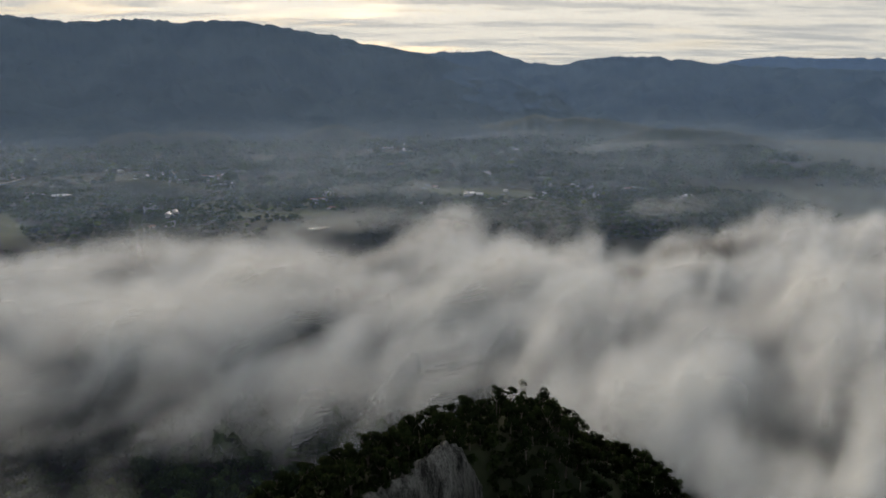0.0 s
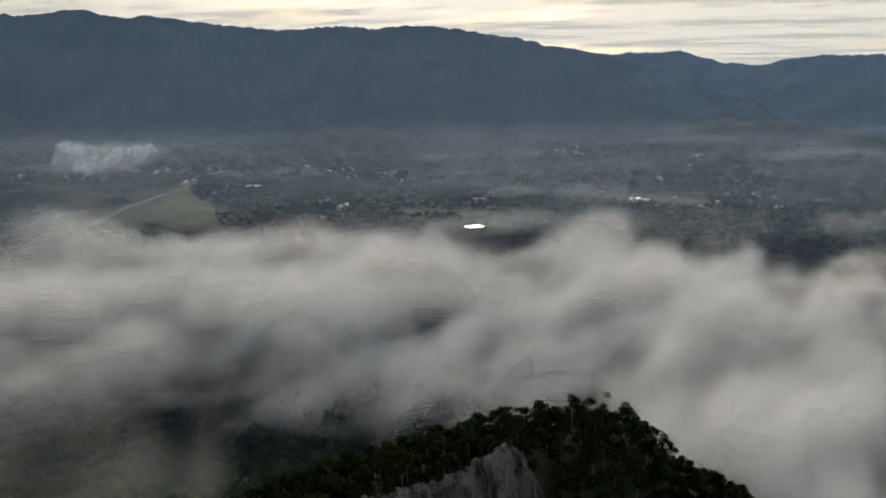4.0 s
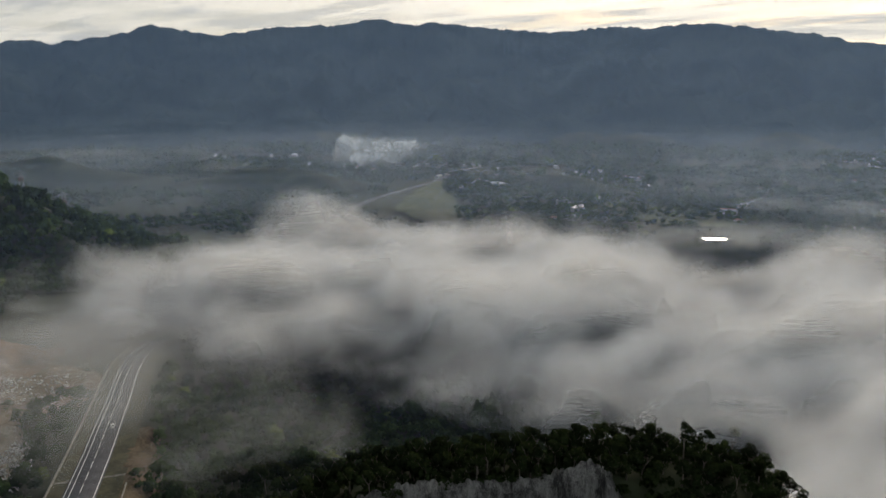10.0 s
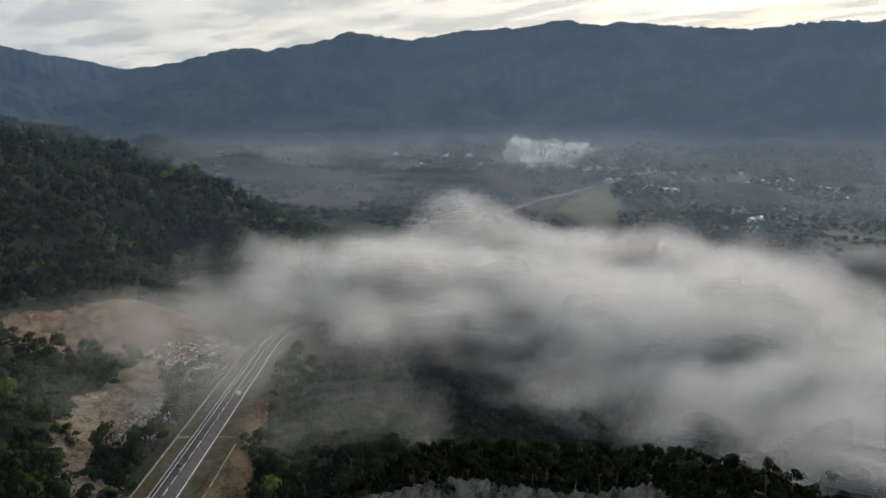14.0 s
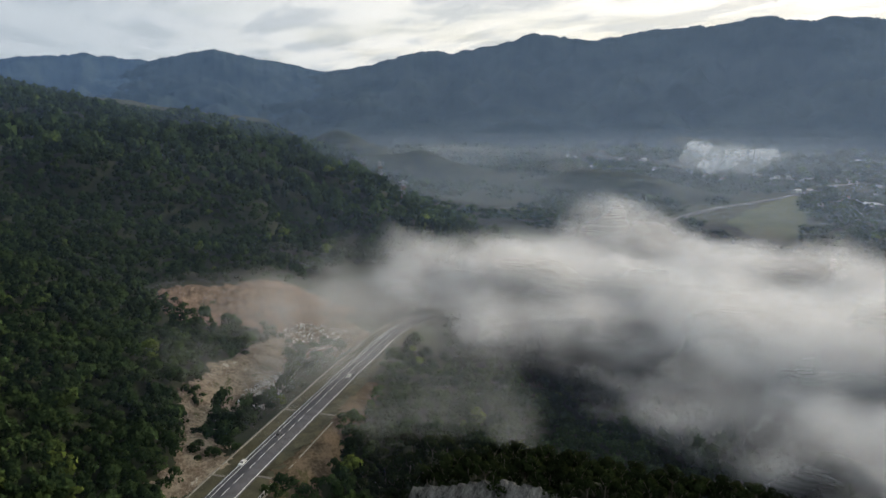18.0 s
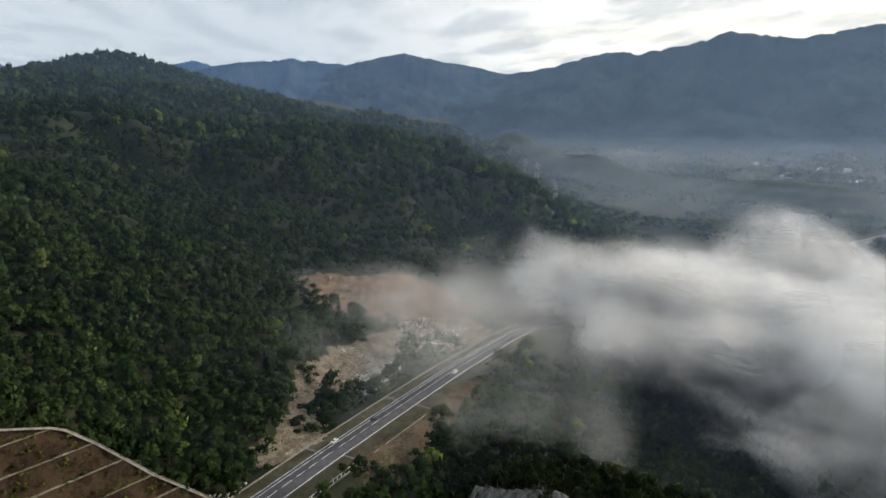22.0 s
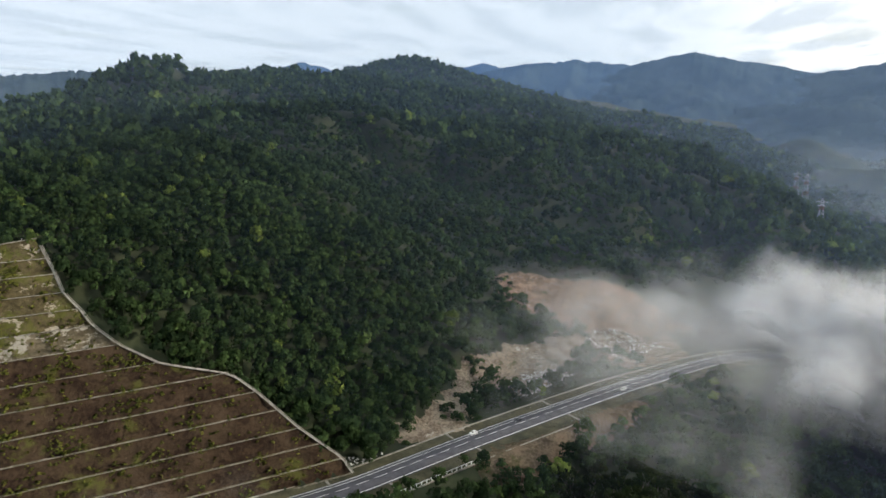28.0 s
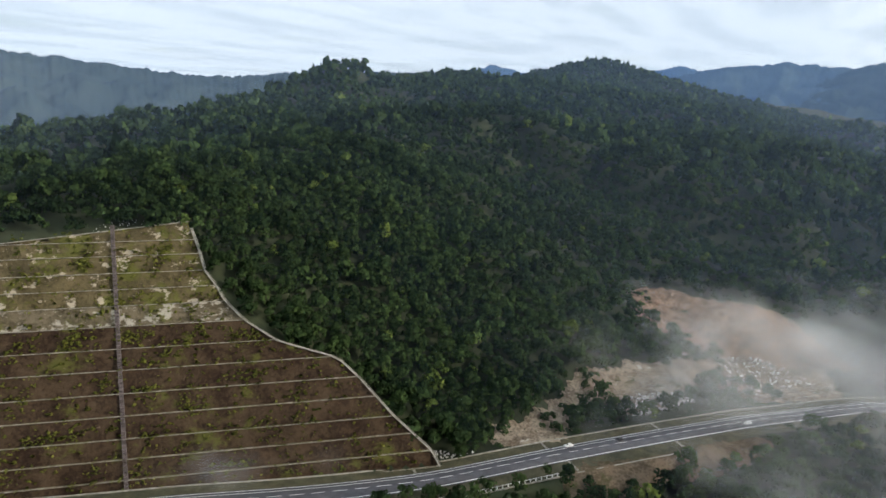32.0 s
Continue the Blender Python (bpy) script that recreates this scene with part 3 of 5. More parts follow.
def jittered(x0, x1, y0, y1, step, seed, wide, keep=None):
    """Trees on a loose grid, so that none stand inside each other."""
    r = np.random.RandomState(seed)
    gx, gy = np.meshgrid(np.arange(x0, x1, step), np.arange(y0, y1, step))
    x = (gx + r.uniform(-0.48, 0.48, gx.shape) * step).ravel()
    y = (gy + r.uniform(-0.48, 0.48, gx.shape) * step).ravel()
    ok = ~bare(x, y)
    if keep is not None:
        ok &= keep(x, y)
    x, y = x[ok], y[ok]
    w = wide * r.choice([0.7, 0.85, 1.0, 1.2, 1.5], len(x), p=[0.2, 0.3, 0.27, 0.16, 0.07]) * r.uniform(0.9, 1.1, len(x))
    h = w * r.uniform(0.8, 1.2, len(x))
    z = land(x, y) + h * 0.45 + r.uniform(-0.5, 7.5, len(x))
    return np.stack([x, y, z, w, h], -1)


FINE = [crown_template(20 + k, 210, 10, 0.78, 3.6) for k in range(9)]
ROUGH = [crown_template(40 + k, 38, 5, 2.1) for k in range(6)]
COARSE = [crown_template(60 + k, 20, 4, 2.8) for k in range(6)]


def on_crest(x, y):
    return near_line(x, y, CREST)[0] < 34


near_wood = jittered(-560, 120, -190, 330, 6.3, 1, 8.6, lambda x, y: (land(x, y) > 12) & ((y > 135) | (x < -45) | (cut_plane(x, y) > 170)) & ~on_crest(x, y))
near_wood = np.concatenate([near_wood, jittered(-270, -50, -120, 90, 6.4, 6, 8.5, lambda x, y: ~on_crest(x, y))])
_d = inside_by(near_wood[:, 0], near_wood[:, 1], FOG_EDGE)
_top = 32 + 42 * smooth(-60, 60, _d) + 14 * smooth(30, 300, _d) - near_wood[:, 2] - near_wood[:, 4] * 0.5
near_wood = near_wood[~((_d > 25) & (_top > -8) & (_top < 28))]
forest = scatter_forest("forest", near_wood, FINE, 2)
tagged(forest, "dense dark green rainforest canopy covering the hill", "forest", kind="stuff")
far_wood = np.concatenate([
    jittered(-1300, 100, -800, 520, 10, 3, 13, lambda x, y: ~((x > -560) & (x < 120) & (y > -190) & (y < 330)) & (land(x, y) > 8)),
    jittered(-3100, -1300, -1300, 560, 17, 5, 19, lambda x, y: land(x, y) > 10)])
forest2 = scatter_forest("far_forest", far_wood, ROUGH, 4)
tagged(forest2, "distant dark green forested ridges", "forest", kind="stuff")


def part(name, bm, mat, parent=None, label=""):
    me = bpy.data.meshes.new(name)
    bm.to_mesh(me)
    bm.free()
    me.materials.append(mat)
    ob = new(name, me)
    if parent:
        ob.parent = parent
    if label:
        tagged(ob, label)
    return ob


def tube(bm, a, b, ra, rb, sides=7):
    """A tapered round bar from a to b."""
    a, b = Vector(a), Vector(b)
    q = (b - a).to_track_quat("Z", "Y")
    ring = []
    for p, r in ((a, ra), (b, rb)):
        ring.append([bm.verts.new(p + q @ Vector((r * math.cos(6.2832 * k / sides), r * math.sin(6.2832 * k / sides), 0))) for k in range(sides)])
    for k in range(sides):
        bm.faces.new((ring[0][k], ring[0][(k + 1) % sides], ring[1][(k + 1) % sides], ring[1][k]))
    bm.faces.new(ring[1])
    bm.faces.new(list(reversed(ring[0])))


def box(bm, x0, x1, y0, y1, z0, z1, taper=0.0):
    v = [bm.verts.new(p) for p in ((x0, y0, z0), (x1, y0, z0), (x1, y1, z0), (x0, y1, z0),
                                   (x0 + taper, y0 + taper, z1), (x1 - taper, y0 + taper, z1), (x1 - taper, y1 - taper, z1), (x0 + taper, y1 - taper, z1))]
    for f in ((3, 2, 1, 0), (4, 5, 6, 7), (0, 1, 5, 4), (1, 2, 6, 5), (2, 3, 7, 6), (3, 0, 4, 7)):
        bm.faces.new([v[i] for i in f])


def build_tree(seed, height, width, leaves, label, size=0.7, sparse=False, tint=0.3, spread=3.7):
    """A tree: tapered trunk with limbs, and a crown of leaf clumps."""
    r = random.Random(seed)
    root = new("tree")
    tagged(root, label, "tree", "trees on the limestone hill")
    bm = bmesh.new()
    base = height - width * 0.42
    lean = Vector((r.uniform(-0.4, 0.4), r.uniform(-0.4, 0.4), 0))
    fork = Vector((0, 0, base * 0.72)) + lean
    tube(bm, (0, 0, -1.5), fork, 0.34, 0.22)
    for k in range(5):
        a = 6.28 * k / 5 + r.uniform(-0.4, 0.4)
        tip = fork + Vector((math.cos(a) * width * 0.3, math.sin(a) * width * 0.3, (height - base) * r.uniform(0.5, 1.2)))
        tube(bm, fork - Vector((0, 0, r.uniform(0, 1.2))), tip, 0.15, 0.05, 5)
    part("trunk", bm, M_BARK, root)
    t, nrm = crown_template(seed, leaves, 5 if sparse else 9, size, spread, 0.4)
    t, nrm = t.reshape(-1, 3), nrm.reshape(-1, 3)
    t = t * (width / 10, width / 10, width / 11) + (lean.x, lean.y, base)
    cr = quick_mesh("crown", t, np.arange(len(t)).reshape(-1, 3), M_PALE if sparse else M_LEAF_BACKLIT, False, ("tint", "FACE", np.full(len(t) // 3, tint)), nrm)
    cr.parent = root
    return root


M_PALE = leaf_material("pale_leaves", (0.10, 0.11, 0.08, 1), (0.16, 0.17, 0.12, 1), (0.2, 0.2, 0.15, 1))
TREES = [build_tree(100 + k, (9.5, 11, 12.5, 8.5, 14, 10, 7.5, 12)[k], (7.5, 8.5, 9, 7, 8, 9.5, 6.5, 7.5)[k], 520, "dark green rainforest tree on the limestone hill", 0.55, False, (0.1, 0.3, 0.5, 0.2, 0.35, 0.15, 0.6, 0.05)[k])
         for k in range(8)]
r = random.Random(5)
spots = jittered(-150, 110, 140, 310, 6.3, 31, 8, lambda x, y: on_crest(x, y))
np.random.RandomState(2).shuffle(spots)
first = set()
for i, (x, y, z, w, h) in enumerate(spots[:330]):
    t = r.randrange(8)
    zz = float(land(x, y))
    m = Matrix.Translation((x, y, zz)) @ Matrix.Rotation(r.uniform(0, 6.28), 4, "Z")
    if t not in first:
        first.add(t)
        TREES[t].matrix_basis = m
        TREES[t].scale = (1, 1, 1)
    else:
        copy_thing(TREES[t], m)
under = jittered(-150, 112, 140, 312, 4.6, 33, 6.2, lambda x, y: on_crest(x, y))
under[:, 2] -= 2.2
tagged(scatter_forest("undergrowth", under, FINE, 34, M_LEAF_BACKLIT), "dark undergrowth between the trees of the limestone hill", "undergrowth", kind="stuff")
# trees that stand out against the fog
for x, y, h, w, tint, sparse in ((21, 255, 17, 9, 0.05, False), (27, 259, 15, 6.5, 0.1, False), (41, 262, 15, 8, 0.05, False), (-5, 252, 14, 8.5, 0.1, False), (-14, 240, 13, 8, 0.1, False), (33, 272, 19, 7, 0.5, True), (-40, 226, 12, 8, 0.2, False)):
    tall = build_tree(int(300 + x), h, w, 620 if not sparse else 170, "tall pale sparse tree above the limestone hill" if sparse else "tall dark tree standing above the hill's crest", 0.5, sparse, tint)
    tall.location = (x, y, float(land(x, y)))

# ---------------------------------------------------------------- limestone cliff
def cliff():
    pts = np.array(resample(CLIFF_TOP, 0.6))
    n, rows = len(pts), 70
    tang = np.gradient(pts[:, :2], axis=0)
    tang /= np.linalg.norm(tang, axis=1)[:, None]
    out = np.stack([tang[:, 1], -tang[:, 0]], -1)
    s = np.arange(n) * 0.6
    co = np.zeros((rows, n, 3))
    rr = np.random.RandomState(7)
    crag = 1.6 * fade_noise(s, s * 0.3, 17, 71) + 1.5 * np.abs(fade_noise(s, s * 0.1, 6.5, 72)) * 2 + 0.5 * rr.rand(n)
    for k in range(rows):
        v = k / (rows - 1)
        z = pts[:, 2] + crag * (1 - v) - 52 * v + 0.3
        flute = 1.7 * fade_noise(s, v * 14 + s * 0.2, 8, 73) + 2.0 * np.abs(fade_noise(s, v * 3 + s * 0, 4.4, 74)) * 2 + 2.2 * fade_noise(s, v * 50, 30, 75) + 0.5 * fade_noise(s, v * 9, 1.7, 76)
        off = 1.0 + 5.0 * v + flute * min(1, 0.35 + 2 * v) + 0.25 * rr.rand(n) - 3.0 * (1 - min(1, v * 14))
        co[k, :, 0], co[k, :, 1], co[k, :, 2] = pts[:, 0] + out[:, 0] * off, pts[:, 1] + out[:, 1] * off, z
    cap = co[0].copy()
    cap[:, :2] -= out * 6
    cap[:, 2] -= 4
    co = np.concatenate([cap[None], co])
    ob = sheet("limestone_cliff", co.reshape(-1, 3), rows + 1, n, M_ROCK)
    ob.data.shade_flat()
    return tagged(ob, "pale grey weathered limestone cliff below the trees", "cliff")


def resample(line, step):
    p = [Vector(q) for q in line]
    out = []
    for i in range(len(p) - 1):
        p0, p1, p2, p3 = p[max(i - 1, 0)], p[i], p[i + 1], p[min(i + 2, len(p) - 1)]
        n = max(2, int((p2 - p1).length / step))
        for k in range(n):
            t = k / n
            out.append(tuple(0.5 * ((2 * p1) + (p2 - p0) * t + (2 * p0 - 5 * p1 + 4 * p2 - p3) * t * t + (3 * p1 - p0 - 3 * p2 + p3) * t ** 3)))
    out.append(tuple(p[-1]))
    return out


cliff()

# ---------------------------------------------------------------- fog over the valley


def mist_slices(label, xs, ys, levels, thick, strength, scale, swing, soft=0.6, colour=(0.86, 0.86, 0.85, 1), swell=0.0, drawn=(2.1, 1.0, 2.2), clear=14.0, fine=0.32):
    """A bank of mist as a stack of slices through one drifting cloud; thick(x, y, z) tells how deep inside the bank a place is."""
    mat = vapour_material("vapour", swing, soft, strength, scale, colour, drawn, swell, fine)
    gx, gy = np.meshgrid(xs, ys)
    bed = land(gx, gy)
    for z in levels:
        zz = np.full(gx.shape, float(z))
        if swell:
            zz = zz + 7.0 * fade_noise(gx, gy, 230, 61) + 4.0 * fade_noise(gx, gy, 130, 62) + 1.6 * fade_noise(gx, gy, 90, int(z * 10))
        d = thick(gx, gy, zz) - 3.0 * smooth(clear, -2, zz - bed)
        used = d > -swing * 0.5
        if not used.any():
            continue
        i = np.arange(gx.size).reshape(gx.shape)
        q = np.stack([i[:-1, :-1], i[:-1, 1:], i[1:, 1:], i[1:, :-1]], -1).reshape(-1, 4)
        q = q[used.ravel()[q].any(1)]
        keep, inv = np.unique(q, return_inverse=True)
        co = np.stack([gx, gy, zz], -1).reshape(-1, 3)[keep]
        ob = quick_mesh("fog_bank", co, inv.reshape(-1, 4), mat, True, ("thickness", "POINT", d.ravel()[keep]))
        tagged(ob, label, "fog", "fog layers", "stuff")


def fog_depth(x, y, z):
    d = inside_by(x, y, FOG_EDGE)
    bank = smooth(300, 460, y - 0.35 * (x + 200))
    top = (31 + 42 * smooth(-75, 80, d)) * (1 - bank) + (50 + 26 * smooth(-45, 30, d)) * bank + 13 * smooth(30, 300, d)
    top = top + 9 * fade_noise(x, y, 210, 63) + 6 * fade_noise(x, y, 100, 64)
    thin = 0.1 * smooth(470, 240, y) * smooth(90, 220, x)
    return np.clip((top - z) / 34, -1, 1.0 + 0.15 * bank) - 1.45 * smooth(40 - 15 * bank, -85 + 20 * bank, d) - thin + 0.1


mist_slices("soft white morning fog lying over the valley", np.arange(-760, 1101, 15), np.arange(20, 1001, 15), np.arange(26, 108, 2.3), fog_depth, 0.32, 0.0125, 2.9, 1.7, (0.9, 0.895, 0.885, 1), 22.0, (2.3, 1.0, 1.7), 14.0, 0.4)
mist_slices("thin drifting fog over the scar and the highway", np.arange(-480, -119, 10), np.arange(40, 341, 10), np.arange(60, 102, 6.0),
            lambda x, y, z: 0.76 - np.hypot((x + 308) / 150, (y - 170) / 115) * 0.75 + smooth(104, 70, z) * 0.35 - 0.1, 0.22, 0.018, 2.0, 1.4, drawn=(1.5, 1, 2.4), clear=9.0, fine=0.15)
mist_slices("thin drifting fog over the wood beside the highway", np.arange(-300, 61, 10), np.arange(150, 401, 10), np.arange(34, 70, 6.0),
            lambda x, y, z: 0.5 - np.hypot((x + 205) / 105, (y - 250) / 75) * 0.7 + smooth(72, 40, z) * 0.3 - 0.1, 0.09, 0.016, 1.7, 1.4, drawn=(1.5, 1, 2.4), fine=0.12)


mist_slices("thin wisp of fog at the foot of the terraced slope", np.arange(-110, 91, 8), np.arange(-90, 71, 8), np.arange(68, 90, 5.0),
            lambda x, y, z: 0.5 - np.abs(x + y + 14) / 50 - np.abs(x - y + 10) / 260 + smooth(92, 68, z) * 0.2, 0.13, 0.03, 1.2, 1.1, fine=0.15)


# ---------------------------------------------------------------- thin haze in the air, thicker low down
# haze added as see-through sheets; their blue tint stands in for scattered light
def haze_curtain(radius, strength, low, high):
    a = np.radians(np.arange(-75, 185.1, 2.5))
    zs = np.array([-5, 20, 50, 90, 140, 200, 280, 380, 520.0])
    aa, zz = np.meshgrid(a, zs)
    co = np.stack([100 - radius * np.sin(aa), 80 + radius * np.cos(aa), zz], -1).reshape(-1, 3)
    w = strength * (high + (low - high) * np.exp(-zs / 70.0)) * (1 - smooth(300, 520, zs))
    i = np.arange(zz.size).reshape(zz.shape)
    q = np.stack([i[:-1, :-1], i[:-1, 1:], i[1:, 1:], i[1:, :-1]], -1).reshape(-1, 4)
    ob = quick_mesh("haze", co, q, M_HAZE, True, ("thickness", "POINT", np.repeat(w, len(a))))
    tagged(ob, "thin bluish morning haze hanging in the air", "haze", "haze layers", "stuff")


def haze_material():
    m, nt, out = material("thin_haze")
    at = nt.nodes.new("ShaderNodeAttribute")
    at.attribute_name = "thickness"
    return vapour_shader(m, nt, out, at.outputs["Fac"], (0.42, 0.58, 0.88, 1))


M_HAZE = haze_material()
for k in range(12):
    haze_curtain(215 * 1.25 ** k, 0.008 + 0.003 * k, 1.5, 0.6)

# ---------------------------------------------------------------- road
def ribbon(name, line, a, b, lift, mat, parent=None, step=6.0, start=0, stop=None, thick=0.0):
    """A strip along a line, from a to b metres to its left; thick: its depth."""
    pts = resample(line, step)
    co = []
    use = range(start, len(pts) if stop is None else stop)
    for i in use:
        x, y, z = pts[i]
        x0, y0, _ = pts[max(i - 1, 0)]
        x1, y1, _ = pts[min(i + 1, len(pts) - 1)]
        l = math.hypot(x1 - x0, y1 - y0)
        nx, ny = -(y1 - y0) / l, (x1 - x0) / l
        co += [(x + nx * a, y + ny * a, z + lift), (x + nx * b, y + ny * b, z + lift)]
        if thick:
            co += [(x + nx * b, y + ny * b, z + lift - thick), (x + nx * a, y + ny * a, z + lift - thick)]
    n = len(use)
    if thick:
        q = [(4 * i + k, 4 * i + (k + 1) % 4, 4 * i + 4 + (k + 1) % 4, 4 * i + 4 + k) for i in range(n - 1) for k in range(4)]
    else:
        q = [(2 * i, 2 * i + 1, 2 * i + 3, 2 * i + 2) for i in range(n - 1)]
    ob = quick_mesh(name, np.array(co), np.array(q), mat, not thick)
    if parent:
        ob.parent = parent
    return ob


road = ribbon("road", ROAD, -6.6, 6.4, 0.0, M_ASPHALT, thick=0.5)
tagged(road, "grey asphalt highway with white lane lines", "road", kind="structure")
for off, wide in ((-5.8, 0.16), (3.95, 0.14), (5.8, 0.14)):
    ribbon("edge_line", ROAD, off - wide, off + wide, 0.02, M_LINE, road)
PTS = resample(ROAD, 3.0)
for i in range(0, 330, 3):
    ribbon("lane_dash", ROAD, 0.1, 0.38, 0.02, M_LINE, road, 3.0, i, i + 3)
for a, b in ((6.4, 12.6), (-15.2, -6.6)):
    v = ribbon("verge", ROAD, a, b, -0.12, M_VERGE, None, 6, 0, 120)
    tagged(v, "dull green and brown grass verge beside the highway", "verge", kind="structure")
kerb = ribbon("drain_channel", ROAD, 12.6, 13.5, 0.15, M_CONCRETE, None, 6, 0, 120, 0.9)
tagged(kerb, "long pale concrete drain along the highway verge", "drain", kind="structure")


def along(d, off):
    """The place d metres along the road from its start, off metres to its left, and the road's heading there."""
    left = d
    for (x0, y0, z0), (x1, y1, z1) in zip(PTS, PTS[1:]):
        l = math.hypot(x1 - x0, y1 - y0)
        if left <= l:
            t = left / l
            return x0 + t * (x1 - x0) - (y1 - y0) / l * off, y0 + t * (y1 - y0) + (x1 - x0) / l * off, z0 + t * (z1 - z0), math.atan2(y1 - y0, x1 - x0)
        left -= l
    return (*PTS[-1], 0.0)


def distance_along(x, y):
    best, d, at = 1e9, 0.0, 0.0
    for (x0, y0, _), (x1, y1, _) in zip(PTS, PTS[1:]):
        g = math.hypot(x0 - x, y0 - y)
        if g < best:
            best, at = g, d
        d += math.hypot(x1 - x0, y1 - y0)
    return at


def guardrail(d0, d1, off):
    root = new("guardrail")
    tagged(root, "pale steel guardrail on short posts beside the highway", "guardrail")
    bm = bmesh.new()
    prev = None
    for k in range(int((d1 - d0) / 4) + 1):
        x, y, z, a = along(d0 + 4 * k, off)
        if prev:
            for h, g in ((0.78, 0.07), (0.58, 0.07)):
                tube(bm, (prev[0], prev[1], prev[2] + h), (x, y, z + h), g, g, 5)
        prev = (x, y, z)
    part("rail", bm, M_STEEL, root)
    mesh = None
    for k in range(int((d1 - d0) / 2.7)):
        x, y, z, a = along(d0 + 2.7 * k, off - 0.12)
        if mesh is None:
            bm = bmesh.new()
            box(bm, -0.2, 0.2, -0.14, 0.14, -1.2, 0.95)
            post = part("post", bm, M_WHITE, root)
            mesh = post.data
        else:
            post = new("post", mesh)
            post.parent = root
        post.matrix_basis = pose(x, y, z, 0, 0, math.degrees(a))


guardrail(100, 335, -15.4)
sill = ribbon("drain_channel", ROAD, -16.9, -16.2, 0.0, M_CONCRETE, None, 6, 0, 62, 0.6)
tagged(sill, "narrow concrete drain behind the guardrail", "drain", kind="structure")


def cross_drain(x, y, a, b):
    d = distance_along(x, y)
    x, y, z, h = along(d, (a + b) / 2)
    bm = bmesh.new()
    l = abs(b - a) / 2
    for sx in (-0.55, 0.35):
        box(bm, sx, sx + 0.2, -l, l, -0.3, 0.12)
    box(bm, -0.35, 0.35, -l, l, -0.3, -0.1)
    ob = part("cross_drain", bm, M_CONCRETE)
    ob.matrix_basis = pose(x, y, z, 0, 0, math.degrees(h))
    tagged(ob, "short concrete drain crossing the grass verge", "drain", "cross drains")


for x, y in ((-138, 95), (-192, 126), (-86, 55), (-246, 170)):
    cross_drain(x, y, 6.4, 12.6)
for x, y in ((-133, 110), (-178, 145), (-96, 78)):
    cross_drain(x, y, -15.0, -6.6)


# ---------------------------------------------------------------- cars
def car(d, off, back, paint, label):
    """A small hatchback, 4.3 m long."""
    root = new("car")
    tagged(root, label, "car", "cars on the highway")
    bm = bmesh.new()
    side = [(-2.1, 0.35), (-2.15, 0.75), (-2.0, 1.0), (-1.75, 1.05), (-1.2, 1.45), (0.3, 1.48), (1.0, 1.02), (1.95, 0.85), (2.12, 0.6), (2.1, 0.35)]
    rows = []
    for y, s in ((-0.85, 0.97), (-0.72, 1.0), (0.72, 1.0), (0.85, 0.97)):
        rows.append([bm.verts.new((x * s, y * (0.82 if z > 1.2 else 1), z)) for x, z in side])
    for a, b in zip(rows, rows[1:]):
        for k in range(len(side)):
            j = (k + 1) % len(side)
            bm.faces.new((a[k], b[k], b[j], a[j]))
    bm.faces.new(rows[0])
    bm.faces.new(list(reversed(rows[-1])))
    bmesh.ops.recalc_face_normals(bm, faces=bm.faces)
    body = part("body", bm, paint, root)
    for name, q in (("windscreen", ((0.36, 1.43), (0.98, 1.05))), ("rear_window", ((-1.24, 1.40), (-1.72, 1.09)))):
        bm = bmesh.new()
        (xa, za), (xb, zb) = q
        g = 0.03 if xa > 0 else -0.03
        v = [bm.verts.new(p) for p in ((xa + g, -0.56, za + 0.02), (xa + g, 0.56, za + 0.02), (xb + g, 0.66, zb + 0.02), (xb + g, -0.66, zb + 0.02))]
        f = bm.faces.new(v)
        bmesh.ops.solidify(bm, geom=[f], thickness=0.02)
        part(name, bm, M_GLASS, body)
    for sy in (-1, 1):
        bm = bmesh.new()
        box(bm, -1.15, 0.45, sy * 0.79 - 0.03, sy * 0.79 + 0.03, 1.05, 1.38, 0.02)
        part("side_window", bm, M_GLASS, body)
        for sx in (-1.3, 1.3):
            bm = bmesh.new()
            tube(bm, (sx, sy * 0.68, 0.32), (sx, sy * 0.88, 0.32), 0.32, 0.32, 12)
            wheel = part("wheel", bm, M_RUBBER, root)
            bm = bmesh.new()
            tube(bm, (sx, sy * 0.86, 0.32), (sx, sy * 0.895, 0.32), 0.19, 0.17, 10)
            part("rim", bm, M_STEEL, wheel)
        for sx, nm, mt in ((2.06, "headlight", M_WHITE), (-2.12, "tail_light", M_RED)):
            bm = bmesh.new()
            box(bm, sx - 0.05, sx + 0.05, sy * 0.6 - 0.16, sy * 0.6 + 0.16, 0.62, 0.78)
            part(nm, bm, mt, body)
    x, y, z, a = along(d, off)
    root.matrix_basis = pose(x, y, z + 0.02, 0, 0, math.degrees(a) + (180 if back else 0))


car(distance_along(-145, 101), 4.9, True, M_WHITE, "white hatchback driving on the highway")
car(distance_along(-166, 119), 2.0, True, M_DARKCAR, "dark car driving on the highway")
car(distance_along(-226, 166), -2.6, False, M_WHITE, "white hatchback further along the highway")


